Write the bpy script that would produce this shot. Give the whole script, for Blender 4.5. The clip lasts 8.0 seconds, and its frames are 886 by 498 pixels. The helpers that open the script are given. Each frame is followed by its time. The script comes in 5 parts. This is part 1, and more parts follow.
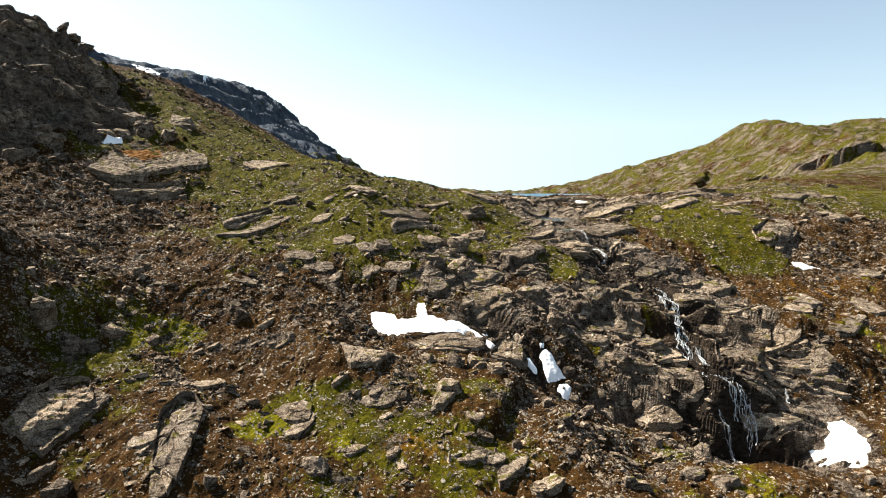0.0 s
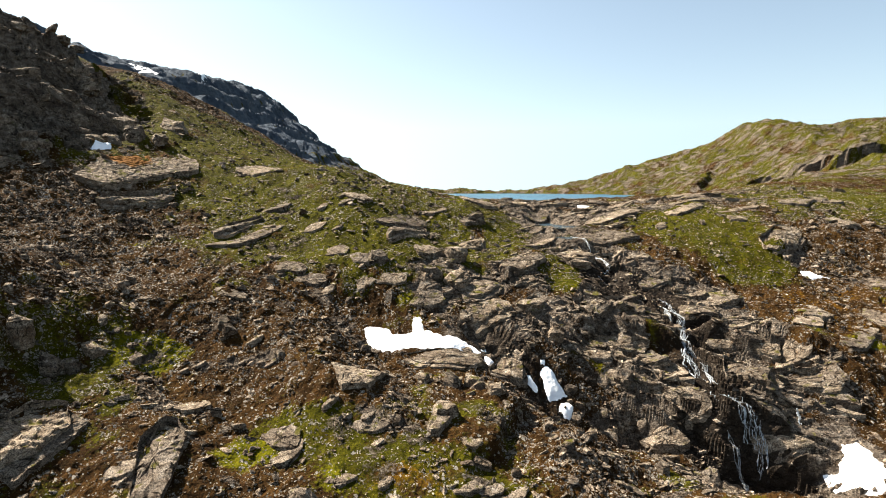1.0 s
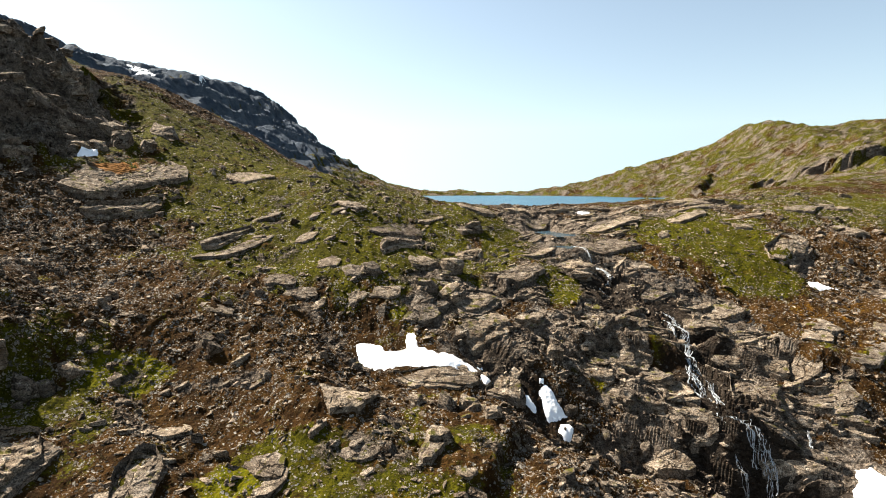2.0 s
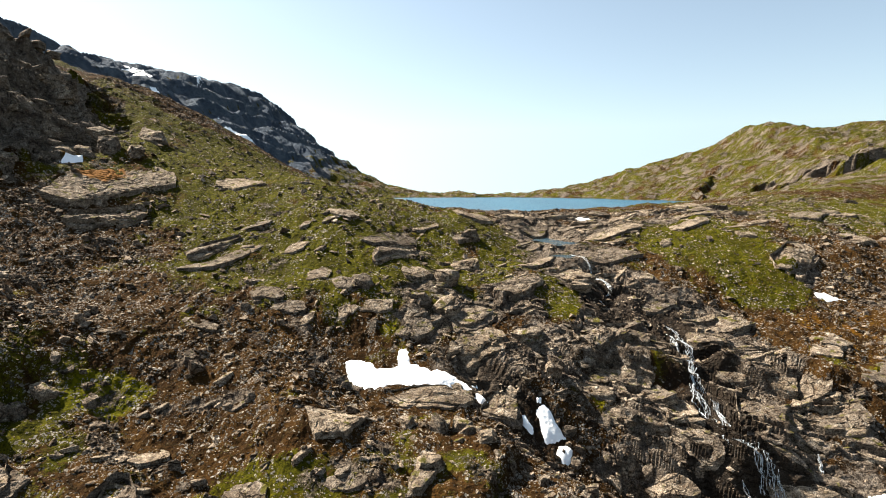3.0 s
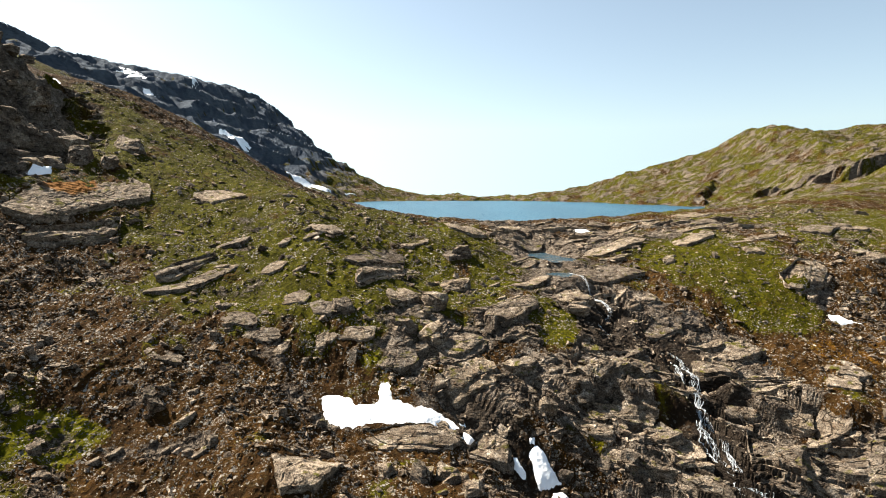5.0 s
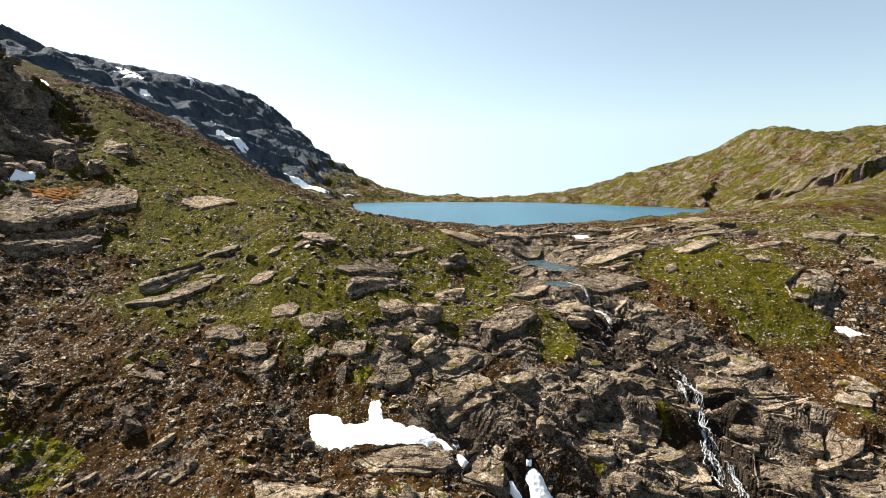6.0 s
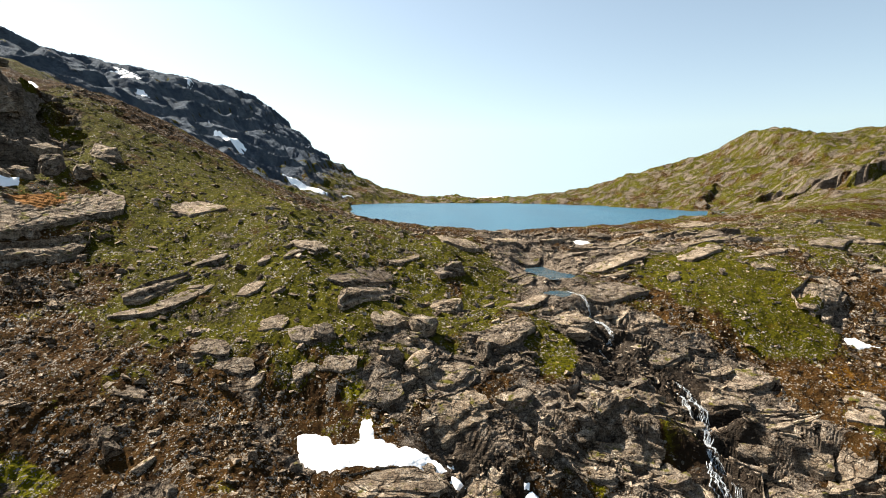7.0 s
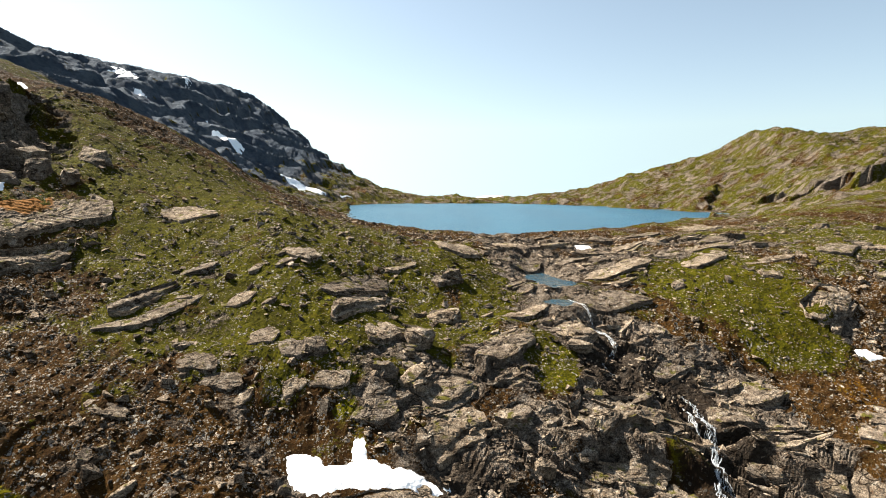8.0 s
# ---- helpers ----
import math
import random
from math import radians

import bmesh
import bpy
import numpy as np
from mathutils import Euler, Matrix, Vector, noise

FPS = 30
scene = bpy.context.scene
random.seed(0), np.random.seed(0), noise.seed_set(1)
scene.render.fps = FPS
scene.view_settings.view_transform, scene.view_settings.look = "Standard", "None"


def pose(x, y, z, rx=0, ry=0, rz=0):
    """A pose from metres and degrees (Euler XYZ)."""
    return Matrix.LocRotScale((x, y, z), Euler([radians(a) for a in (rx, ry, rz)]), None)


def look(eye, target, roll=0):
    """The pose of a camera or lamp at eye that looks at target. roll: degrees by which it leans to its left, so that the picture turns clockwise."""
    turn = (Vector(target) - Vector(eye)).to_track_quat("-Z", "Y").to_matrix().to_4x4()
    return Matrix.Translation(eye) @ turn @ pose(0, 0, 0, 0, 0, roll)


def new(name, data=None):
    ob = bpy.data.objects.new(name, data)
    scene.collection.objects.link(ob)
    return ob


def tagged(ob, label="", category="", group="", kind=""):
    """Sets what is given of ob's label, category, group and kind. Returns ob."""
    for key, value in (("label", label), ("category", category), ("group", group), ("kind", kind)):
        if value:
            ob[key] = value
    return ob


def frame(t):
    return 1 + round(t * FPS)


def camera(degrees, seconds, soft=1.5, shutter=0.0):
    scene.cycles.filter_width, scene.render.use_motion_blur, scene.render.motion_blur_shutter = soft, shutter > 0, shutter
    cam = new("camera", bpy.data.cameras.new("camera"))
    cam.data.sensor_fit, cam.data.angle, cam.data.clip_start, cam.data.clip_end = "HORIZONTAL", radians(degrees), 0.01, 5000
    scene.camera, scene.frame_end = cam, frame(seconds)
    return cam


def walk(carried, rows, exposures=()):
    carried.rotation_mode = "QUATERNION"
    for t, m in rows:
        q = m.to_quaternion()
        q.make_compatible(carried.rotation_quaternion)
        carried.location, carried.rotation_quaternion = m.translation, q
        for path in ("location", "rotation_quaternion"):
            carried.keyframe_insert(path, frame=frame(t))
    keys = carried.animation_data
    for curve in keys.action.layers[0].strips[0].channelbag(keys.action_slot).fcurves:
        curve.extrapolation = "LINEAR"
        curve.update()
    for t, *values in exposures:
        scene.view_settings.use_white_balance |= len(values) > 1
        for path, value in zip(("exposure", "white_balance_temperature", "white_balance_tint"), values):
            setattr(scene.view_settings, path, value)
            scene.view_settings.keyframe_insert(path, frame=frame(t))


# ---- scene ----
cam = camera(74.9, 8.0, 1.0)
METRES, EYE, TILT, LEAN, TURN = 40.0, 4.2, -5.81, 0.0, 0.0
ROWS = [
    (0.0, 0.0, 0.0, 0.0, -0.0, 0.0, -0.0),
    (0.5, 0.0088, 0.0578, 0.0376, 0.03, -0.18, 0.04),
    (1.0, 0.0194, 0.1149, 0.0713, 0.06, -0.18, 0.05),
    (1.5, 0.0321, 0.1729, 0.103, 0.09, -0.17, 0.07),
    (3.0, 0.0767, 0.3463, 0.1901, 0.09, -0.11, 0.07),
    (3.5, 0.0924, 0.4019, 0.2168, 0.09, -0.1, 0.06),
    (4.0, 0.1081, 0.4563, 0.2433, 0.09, -0.08, 0.05),
    (4.5, 0.1237, 0.5095, 0.2694, 0.09, -0.06, 0.02),
    (6.0, 0.1668, 0.6684, 0.3457, 0.08, -0.08, -0.05),
    (6.5, 0.1782, 0.72, 0.3709, 0.07, -0.08, -0.07),
    (7.0, 0.188, 0.7709, 0.3948, 0.06, -0.1, -0.09),
    (7.5, 0.1958, 0.8216, 0.4189, 0.06, -0.16, -0.11),
    (8.0, 0.2018, 0.8718, 0.4422, 0.06, -0.21, -0.11),
]
walk(cam, [(t, pose(0, 0, EYE, TILT, LEAN, TURN) @ pose(METRES * x, METRES * y, METRES * z, 90 + pitch, roll, yaw)) for t, x, y, z, yaw, pitch, roll in ROWS],
     [(0.0, 2.15, 6900, 10), (8.0, 2.06, 6900, 10)])

# ---- daylight: clear high-mountain sky, sun ahead and to the left ----
SUN_AZIMUTH, SUN_HEIGHT = -60.0, 46.0
sky_world = bpy.data.worlds.new("clear_sky")
scene.world = sky_world
sky_world.use_nodes = True
wn, wl = sky_world.node_tree.nodes, sky_world.node_tree.links
wn.clear()
w_out = wn.new("ShaderNodeOutputWorld")
w_bg = wn.new("ShaderNodeBackground")
w_sky = wn.new("ShaderNodeTexSky")
w_sky.sky_type = "NISHITA"
w_sky.sun_disc = False
w_sky.sun_elevation = radians(SUN_HEIGHT)
w_sky.sun_rotation = radians(SUN_AZIMUTH)
w_sky.altitude = 1500.0
w_sky.air_density = 1.0
w_sky.dust_density = 3.8
w_sky.ozone_density = 0.3
# the hazy band at the horizon goes on below it
w_co = wn.new("ShaderNodeTexCoord")
w_sep = wn.new("ShaderNodeSeparateXYZ")
w_max = wn.new("ShaderNodeMath")
w_max.operation = "MAXIMUM"
w_max.inputs[1].default_value = 0.10
w_com = wn.new("ShaderNodeCombineXYZ")
wl.new(w_co.outputs["Generated"], w_sep.inputs[0])
wl.new(w_sep.outputs[0], w_com.inputs[0])
wl.new(w_sep.outputs[1], w_com.inputs[1])
wl.new(w_sep.outputs[2], w_max.inputs[0])
wl.new(w_max.outputs[0], w_com.inputs[2])
wl.new(w_com.outputs[0], w_sky.inputs["Vector"])
w_hue = wn.new("ShaderNodeHueSaturation")
w_hue.inputs["Saturation"].default_value = 0.80
w_tint = wn.new("ShaderNodeMix")
w_tint.data_type, w_tint.blend_type = "RGBA", "MULTIPLY"
w_tint.inputs[0].default_value = 1.0
w_tint.inputs[7].default_value = (0.95, 1.03, 1.0, 1.0)
wl.new(w_sky.outputs[0], w_hue.inputs["Color"])
wl.new(w_hue.outputs[0], w_tint.inputs[6])
wl.new(w_tint.outputs[2], w_bg.inputs["Color"])
w_bg.inputs["Strength"].default_value = 0.047
wl.new(w_bg.outputs[0], w_out.inputs["Surface"])

sun_lamp = bpy.data.lights.new("sun", "SUN")
sun_lamp.energy = 4.8
sun_lamp.angle = radians(0.5)
sun_lamp.color = (1.0, 0.95, 0.87)
sun = new("sun", sun_lamp)
sa, se = radians(SUN_AZIMUTH), radians(SUN_HEIGHT)
sun.matrix_world = look((math.sin(sa) * math.cos(se) * 900, math.cos(sa) * math.cos(se) * 900, math.sin(se) * 900), (0, 0, 0))

# ---- materials ----
def material(name, rough=0.9, shine=0.03):
    m = bpy.data.materials.new(name)
    m.use_nodes = True
    b = m.node_tree.nodes["Principled BSDF"]
    b.inputs["Roughness"].default_value = rough
    b.inputs["Specular IOR Level"].default_value = shine
    return m, m.node_tree, b


def feed(t, socket, value):
    if isinstance(value, bpy.types.NodeSocket):
        t.links.new(value, socket)
    elif isinstance(value, tuple) and len(value) == 3 and socket.type == "RGBA":
        socket.default_value = (*value, 1.0)
    else:
        socket.default_value = value


def place(t, stretch=(1, 1, 1), turn=(0, 0, 0)):
    """World metres as texture space (the things stand unscaled)."""
    n = t.nodes.new("ShaderNodeMapping")
    n.inputs["Scale"].default_value = stretch
    n.inputs["Rotation"].default_value = [radians(a) for a in turn]
    g = t.nodes.new("ShaderNodeNewGeometry")
    t.links.new(g.outputs["Position"], n.inputs["Vector"])
    return n.outputs[0]


def noise_of(t, where, scale, detail=4.0, rough=0.55, warp=0.0):
    n = t.nodes.new("ShaderNodeTexNoise")
    feed(t, n.inputs["Vector"], where)
    n.inputs["Scale"].default_value = scale
    n.inputs["Detail"].default_value = detail
    n.inputs["Roughness"].default_value = rough
    n.inputs["Distortion"].default_value = warp
    return n.outputs["Fac"]


def blocks_of(t, where, scale, feature="F1"):
    n = t.nodes.new("ShaderNodeTexVoronoi")
    n.feature = feature
    feed(t, n.inputs["Vector"], where)
    n.inputs["Scale"].default_value = scale
    return n.outputs


def sums(t, op, a, b=0.0):
    n = t.nodes.new("ShaderNodeMath")
    n.operation = op
    feed(t, n.inputs[0], a)
    feed(t, n.inputs[1], b)
    return n.outputs[0]


def band(t, value, low, high, to_low=0.0, to_high=1.0):
    n = t.nodes.new("ShaderNodeMapRange")
    n.interpolation_type = "SMOOTHSTEP"
    feed(t, n.inputs[0], value)
    n.inputs[1].default_value, n.inputs[2].default_value = low, high
    n.inputs[3].default_value, n.inputs[4].default_value = to_low, to_high
    return n.outputs[0]


def mixed(t, fac, a, b, how="MIX"):
    n = t.nodes.new("ShaderNodeMix")
    n.data_type, n.blend_type = "RGBA", how
    feed(t, n.inputs[0], fac)
    feed(t, n.inputs[6], a)
    feed(t, n.inputs[7], b)
    return n.outputs[2]


def relief(t, b, height, depth, strength=1.0):
    n = t.nodes.new("ShaderNodeBump")
    n.inputs["Strength"].default_value = strength
    n.inputs["Distance"].default_value = depth
    feed(t, n.inputs["Height"], height)
    t.links.new(n.outputs[0], b.inputs["Normal"])


def stored(t, name):
    n = t.nodes.new("ShaderNodeAttribute")
    n.attribute_name = name
    s = t.nodes.new("ShaderNodeSeparateColor")
    t.links.new(n.outputs["Color"], s.inputs[0])
    return s.outputs


def rock_colour(t, where):
    """Grey-tan gneiss with brown weathering, pale lichen, dark joints and seams. Also gives its relief."""
    big = noise_of(t, where, 0.11, 4, 0.6)
    fine = noise_of(t, where, 0.9, 6, 0.65)
    grain = noise_of(t, where, 5.0, 5, 0.7)
    lay = noise_of(t, place(t, (0.35, 0.35, 2.6), (12, 9, 0)), 1.0, 6, 0.62)
    c = mixed(t, band(t, big, 0.35, 0.65), (0.1750, 0.1450, 0.1130), (0.2700, 0.2300, 0.1850))
    c = mixed(t, band(t, fine, 0.50, 0.70), c, (0.0801, 0.0532, 0.0324))
    c = mixed(t, band(t, fine, 0.47, 0.34, 0.0, 0.75), c, (0.4000, 0.3700, 0.3250))
    c = mixed(t, band(t, lay, 0.52, 0.62, 0.0, 0.40), c, (0.0680, 0.0499, 0.0378))
    c = mixed(t, band(t, noise_of(t, where, 0.32, 5, 0.68), 0.52, 0.62, 0.0, 0.62), c, (0.0620, 0.0520, 0.0430))
    c = mixed(t, band(t, grain, 0.42, 0.56, 0.85, 0.0), c, (0.0330, 0.0275, 0.0230))
    bent = t.nodes.new("ShaderNodeVectorMath")
    bent.operation = "MULTIPLY_ADD"
    wob = t.nodes.new("ShaderNodeTexNoise")
    feed(t, wob.inputs["Vector"], where)
    wob.inputs["Scale"].default_value = 0.5
    t.links.new(wob.outputs["Color"], bent.inputs[0])
    bent.inputs[1].default_value = (1.1, 1.1, 1.1)
    t.links.new(place(t, (0.1762, 0.3224, 0.6748), (14, 10, 20)), bent.inputs[2])
    joint = band(t, blocks_of(t, bent.outputs[0], 1.0, "DISTANCE_TO_EDGE")["Distance"], 0.0, 0.06, 1.0, 0.0)
    joint = sums(t, "MULTIPLY", joint, band(t, noise_of(t, where, 0.45, 4, 0.65), 0.42, 0.60))
    c = mixed(t, sums(t, "MULTIPLY", joint, 0.9), c, (0.0155, 0.0115, 0.0080))
    c = mixed(t, 1.0, c, (1.01, 0.985, 0.975), "MULTIPLY")
    high = sums(t, "ADD", sums(t, "ADD", fine, sums(t, "MULTIPLY", grain, 0.35)), sums(t, "SUBTRACT", lay, joint))
    return c, high


def make_rock(name, low, top, mossy):
    m, t, b = material(name, 0.88)
    p = place(t)
    c, high = rock_colour(t, p)
    info = t.nodes.new("ShaderNodeObjectInfo")
    isl = t.nodes.new("ShaderNodeNewGeometry")
    r = sums(t, "FRACT", sums(t, "ADD", info.outputs["Random"], isl.outputs["Random Per Island"]))
    c = mixed(t, 1.0, c, mixed(t, r, low, top), "MULTIPLY")
    # moss cushions on some of the tops
    nz = t.nodes.new("ShaderNodeSeparateXYZ")
    t.links.new(isl.outputs["Normal"], nz.inputs[0])
    moss = sums(t, "MULTIPLY", band(t, nz.outputs[2], 0.45, 0.85), band(t, noise_of(t, p, 0.5, 4, 0.6), 0.56, 0.66, 0.0, mossy))
    c = mixed(t, moss, c, (0.062, 0.056, 0.010))
    # the rusty lichen on the broad slab of the hillside
    span = t.nodes.new("ShaderNodeVectorMath")
    span.operation = "DISTANCE"
    feed(t, span.inputs[0], place(t, (1, 1, 0.2)))
    span.inputs[1].default_value = (-87.0, 167.6, 3.2)
    rust = band(t, sums(t, "ADD", span.outputs["Value"], sums(t, "MULTIPLY", noise_of(t, p, 0.4, 4, 0.6), 6.0)), 8.3, 10.0, 0.9, 0.0)
    c = mixed(t, rust, c, (0.17, 0.070, 0.012))
    feed(t, b.inputs["Base Color"], c)
    relief(t, b, high, 0.45, 1.0)
    return m


def make_ground():
    """Heath, grass, scree and bedrock; what grows where is stored with the ground."""
    m, t, b = material("alpine_ground", 0.95)
    p = place(t)
    cover, extra = stored(t, "cover"), stored(t, "extra")
    n1 = noise_of(t, p, 0.35, 5, 0.62)
    n2 = noise_of(t, p, 1.7, 5, 0.65)
    n3 = noise_of(t, p, 7.0, 4, 0.7)
    n4 = noise_of(t, p, 0.12, 4, 0.6)
    soft = sums(t, "SUBTRACT", n2, 0.5)
    rock, high = rock_colour(t, p)
    # bare peaty ground and brown heath
    heath = mixed(t, band(t, n1, 0.36, 0.64), (0.0230, 0.0110, 0.0036), (0.0600, 0.0285, 0.0080))
    heath = mixed(t, band(t, n4, 0.50, 0.64, 0, 0.5), heath, (0.0680, 0.0330, 0.0080))
    heath = mixed(t, band(t, n2, 0.52, 0.70, 0, 0.8), heath, (0.0700, 0.0480, 0.0200))
    # near-black flecks in the dips paint shade between tussocks into the colour
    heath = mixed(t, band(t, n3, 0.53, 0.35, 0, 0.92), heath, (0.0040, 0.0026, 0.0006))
    # grass and moss
    grass = mixed(t, band(t, n2, 0.35, 0.65), (0.0285, 0.0292, 0.0020), (0.0740, 0.0660, 0.0040))
    grass = mixed(t, band(t, n1, 0.52, 0.70, 0, 0.65), grass, (0.0700, 0.0450, 0.0050))
    grass = mixed(t, band(t, n4, 0.50, 0.62, 0, 0.55), grass, (0.0260, 0.0230, 0.0022))
    # grass gaps get the same shade painted in
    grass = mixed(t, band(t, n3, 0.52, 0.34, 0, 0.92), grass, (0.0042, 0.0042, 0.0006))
    moss = mixed(t, band(t, n2, 0.4, 0.6), (0.055, 0.058, 0.002), (0.105, 0.092, 0.003))
    ochre = mixed(t, band(t, n2, 0.4, 0.6), (0.090, 0.030, 0.003), (0.140, 0.066, 0.006))
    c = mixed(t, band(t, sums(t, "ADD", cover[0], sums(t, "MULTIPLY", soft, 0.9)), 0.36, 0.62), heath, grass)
    c = mixed(t, band(t, sums(t, "ADD", extra[0], sums(t, "MULTIPLY", soft, 0.8)), 0.45, 0.75, 0, 0.9), c, moss)
    c = mixed(t, band(t, sums(t, "ADD", extra[2], sums(t, "MULTIPLY", soft, 0.8)), 0.45, 0.75, 0, 0.8), c, ochre)
    # small angular stones lying in the heath, of two sizes
    shown = 0.0
    for size, share, edge in ((1.7, 0.45, 0.10), (3.4, 0.62, 0.12)):
        v = blocks_of(t, p, size)
        rim = blocks_of(t, p, size, "DISTANCE_TO_EDGE")["Distance"]
        vr = t.nodes.new("ShaderNodeSeparateColor")
        t.links.new(v["Color"], vr.inputs[0])
        chance = sums(t, "LESS_THAN", vr.outputs[0], sums(t, "MULTIPLY", sums(t, "ADD", cover[1], 0.06), band(t, n1, 0.42, 0.60, 0.1 * share, 1.4 * share)))
        peb = sums(t, "MULTIPLY", band(t, rim, edge, edge + 0.05), chance)
        c = mixed(t, peb, c, mixed(t, vr.outputs[1], (0.030, 0.026, 0.021), (0.30, 0.27, 0.23)))
        shown = sums(t, "MAXIMUM", shown, peb)
    # bedrock
    r_edge = band(t, sums(t, "ADD", cover[2], sums(t, "MULTIPLY", soft, 0.7)), 0.40, 0.56)
    c = mixed(t, r_edge, c, mixed(t, 1.0, rock, (0.80, 0.78, 0.76), "MULTIPLY"))
    # the far mountain's rock: the blue of haze and shade is put into its colour
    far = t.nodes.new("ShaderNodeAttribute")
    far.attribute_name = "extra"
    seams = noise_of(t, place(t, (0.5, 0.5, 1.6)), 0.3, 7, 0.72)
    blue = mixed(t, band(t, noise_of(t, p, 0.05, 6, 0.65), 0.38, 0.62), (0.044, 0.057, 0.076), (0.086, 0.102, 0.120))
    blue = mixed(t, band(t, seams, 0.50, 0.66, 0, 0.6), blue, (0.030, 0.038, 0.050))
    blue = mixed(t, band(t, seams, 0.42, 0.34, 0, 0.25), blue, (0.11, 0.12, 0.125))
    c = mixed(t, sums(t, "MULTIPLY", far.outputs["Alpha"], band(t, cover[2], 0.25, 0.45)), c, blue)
    # wet, blackened rock by the falling water; on the dark cliff, shade painted in
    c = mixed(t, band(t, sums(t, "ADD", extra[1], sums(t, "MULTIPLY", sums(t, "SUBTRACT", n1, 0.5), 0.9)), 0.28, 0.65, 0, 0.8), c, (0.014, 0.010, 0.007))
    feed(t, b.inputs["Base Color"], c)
    hgt = sums(t, "ADD", sums(t, "MULTIPLY", n2, 1.0), sums(t, "MULTIPLY", n3, 0.5))
    hgt = sums(t, "ADD", hgt, sums(t, "MULTIPLY", shown, 0.6))
    hgt = sums(t, "ADD", hgt, sums(t, "MULTIPLY", r_edge, high))
    crags = noise_of(t, place(t, (1, 1, 1.6)), 0.16, 6, 0.7)
    hgt = sums(t, "ADD", hgt, sums(t, "MULTIPLY", crags, sums(t, "ADD", sums(t, "MULTIPLY", far.outputs["Alpha"], 2.5), sums(t, "MULTIPLY", r_edge, 1.5))))
    relief(t, b, hgt, 0.45, 1.0)
    return m


def make_snow():
    m, t, b = material("old_snow", 0.7, 0.2)
    p = place(t)
    n = noise_of(t, p, 0.6, 5, 0.6)
    c = mixed(t, band(t, n, 0.55, 0.8), (0.86, 0.88, 0.90), (0.70, 0.70, 0.69))
    feed(t, b.inputs["Base Color"], c)
    b.inputs["Subsurface Weight"].default_value = 0.0
    relief(t, b, sums(t, "ADD", n, blocks_of(t, p, 1.4)["Distance"]), 0.12, 0.5)
    return m


def make_lake():
    m, t, b = material("lake_water", 0.28)
    p = place(t, (1, 0.45, 1))
    n = noise_of(t, p, 0.55, 4, 0.6)
    big = noise_of(t, place(t, (1, 0.25, 1)), 0.03, 3, 0.5)
    c = mixed(t, band(t, big, 0.35, 0.65), (0.006, 0.048, 0.082), (0.009, 0.062, 0.102))
    feed(t, b.inputs["Base Color"], c)
    b.inputs["IOR"].default_value = 1.33
    b.inputs["Specular IOR Level"].default_value = 0.28
    relief(t, b, n, 0.8, 1.0)
    return m


def make_pool():
    """Clear shallow water over a dark stony bed."""
    m, t, b = material("pool_water", 0.12)
    p = place(t, (1, 0.5, 1))
    n = noise_of(t, p, 0.9, 4, 0.6)
    bed = noise_of(t, place(t), 0.5, 5, 0.65)
    feed(t, b.inputs["Base Color"], mixed(t, band(t, bed, 0.42, 0.62), (0.016, 0.040, 0.058), (0.050, 0.060, 0.060)))
    b.inputs["IOR"].default_value = 1.33
    relief(t, b, n, 0.5, 1.0)
    return m


def make_foam():
    """Thin falling water, broken into threads."""
    m, t, b = material("white_water", 0.4)
    p = place(t, (2.4, 2.4, 0.8))
    n = noise_of(t, p, 1.1, 5, 0.7)
    feed(t, b.inputs["Base Color"], (0.62, 0.66, 0.69))
    edge = t.nodes.new("ShaderNodeAttribute")
    edge.attribute_name = "thick"
    feed(t, b.inputs["Alpha"], band(t, sums(t, "ADD", n, sums(t, "MULTIPLY", edge.outputs["Fac"], 0.35)), 0.52, 0.80, 0.0, 0.65))
    relief(t, b, n, 0.15, 0.8)
    return m


ROCK = make_rock("weathered_gneiss", (0.72, 0.70, 0.68), (1.30, 1.24, 1.14), 0.95)
STONE = make_rock("scree_stone", (0.40, 0.38, 0.36), (1.55, 1.47, 1.36), 0.0)
GROUND, SNOW, WATER, FOAM = make_ground(), make_snow(), make_lake(), make_foam()
POOL_WATER = make_pool()

# ---- the lie of the land (height in metres above the lake) ----
def ss(a, b, t):
    t = np.clip((t - a) / (b - a), 0.0, 1.0)
    return t * t * (3.0 - 2.0 * t)


PERM = np.random.default_rng(11).permutation(1024).astype(np.int64)


GRAD_X, GRAD_Y = np.cos(PERM * (2 * math.pi / 1024)), np.sin(PERM * (2 * math.pi / 1024))
CHANCE = PERM / 1024.0


def pick(ix, iy, k):
    return (PERM[(ix + 57 * k) & 1023] + iy) & 1023


def hash01(ix, iy, k):
    """A steady random number for a lattice cell."""
    return CHANCE[pick(ix, iy, k)]


def noise2(x, y, k=0):
    """Gradient noise, about -1 to 1."""
    x0, y0 = np.floor(x).astype(np.int64), np.floor(y).astype(np.int64)
    fx, fy = x - x0, y - y0
    u, v = fx * fx * fx * (fx * (fx * 6 - 15) + 10), fy * fy * fy * (fy * (fy * 6 - 15) + 10)
    total = 0.0
    for i in (0, 1):
        for j in (0, 1):
            a = pick(x0 + i, y0 + j, k)
            d = GRAD_X[a] * (fx - i) + GRAD_Y[a] * (fy - j)
            total = total + d * (u if i else 1 - u) * (v if j else 1 - v)
    return total * 1.5


def fbm(x, y, octaves, k=0, gain=0.5):
    total, amp = 0.0, 1.0
    for o in range(octaves):
        total = total + amp * noise2(x, y, k + o)
        x, y, amp = x * 2.03 + 17.3, y * 2.03 - 9.1, amp * gain
    return total


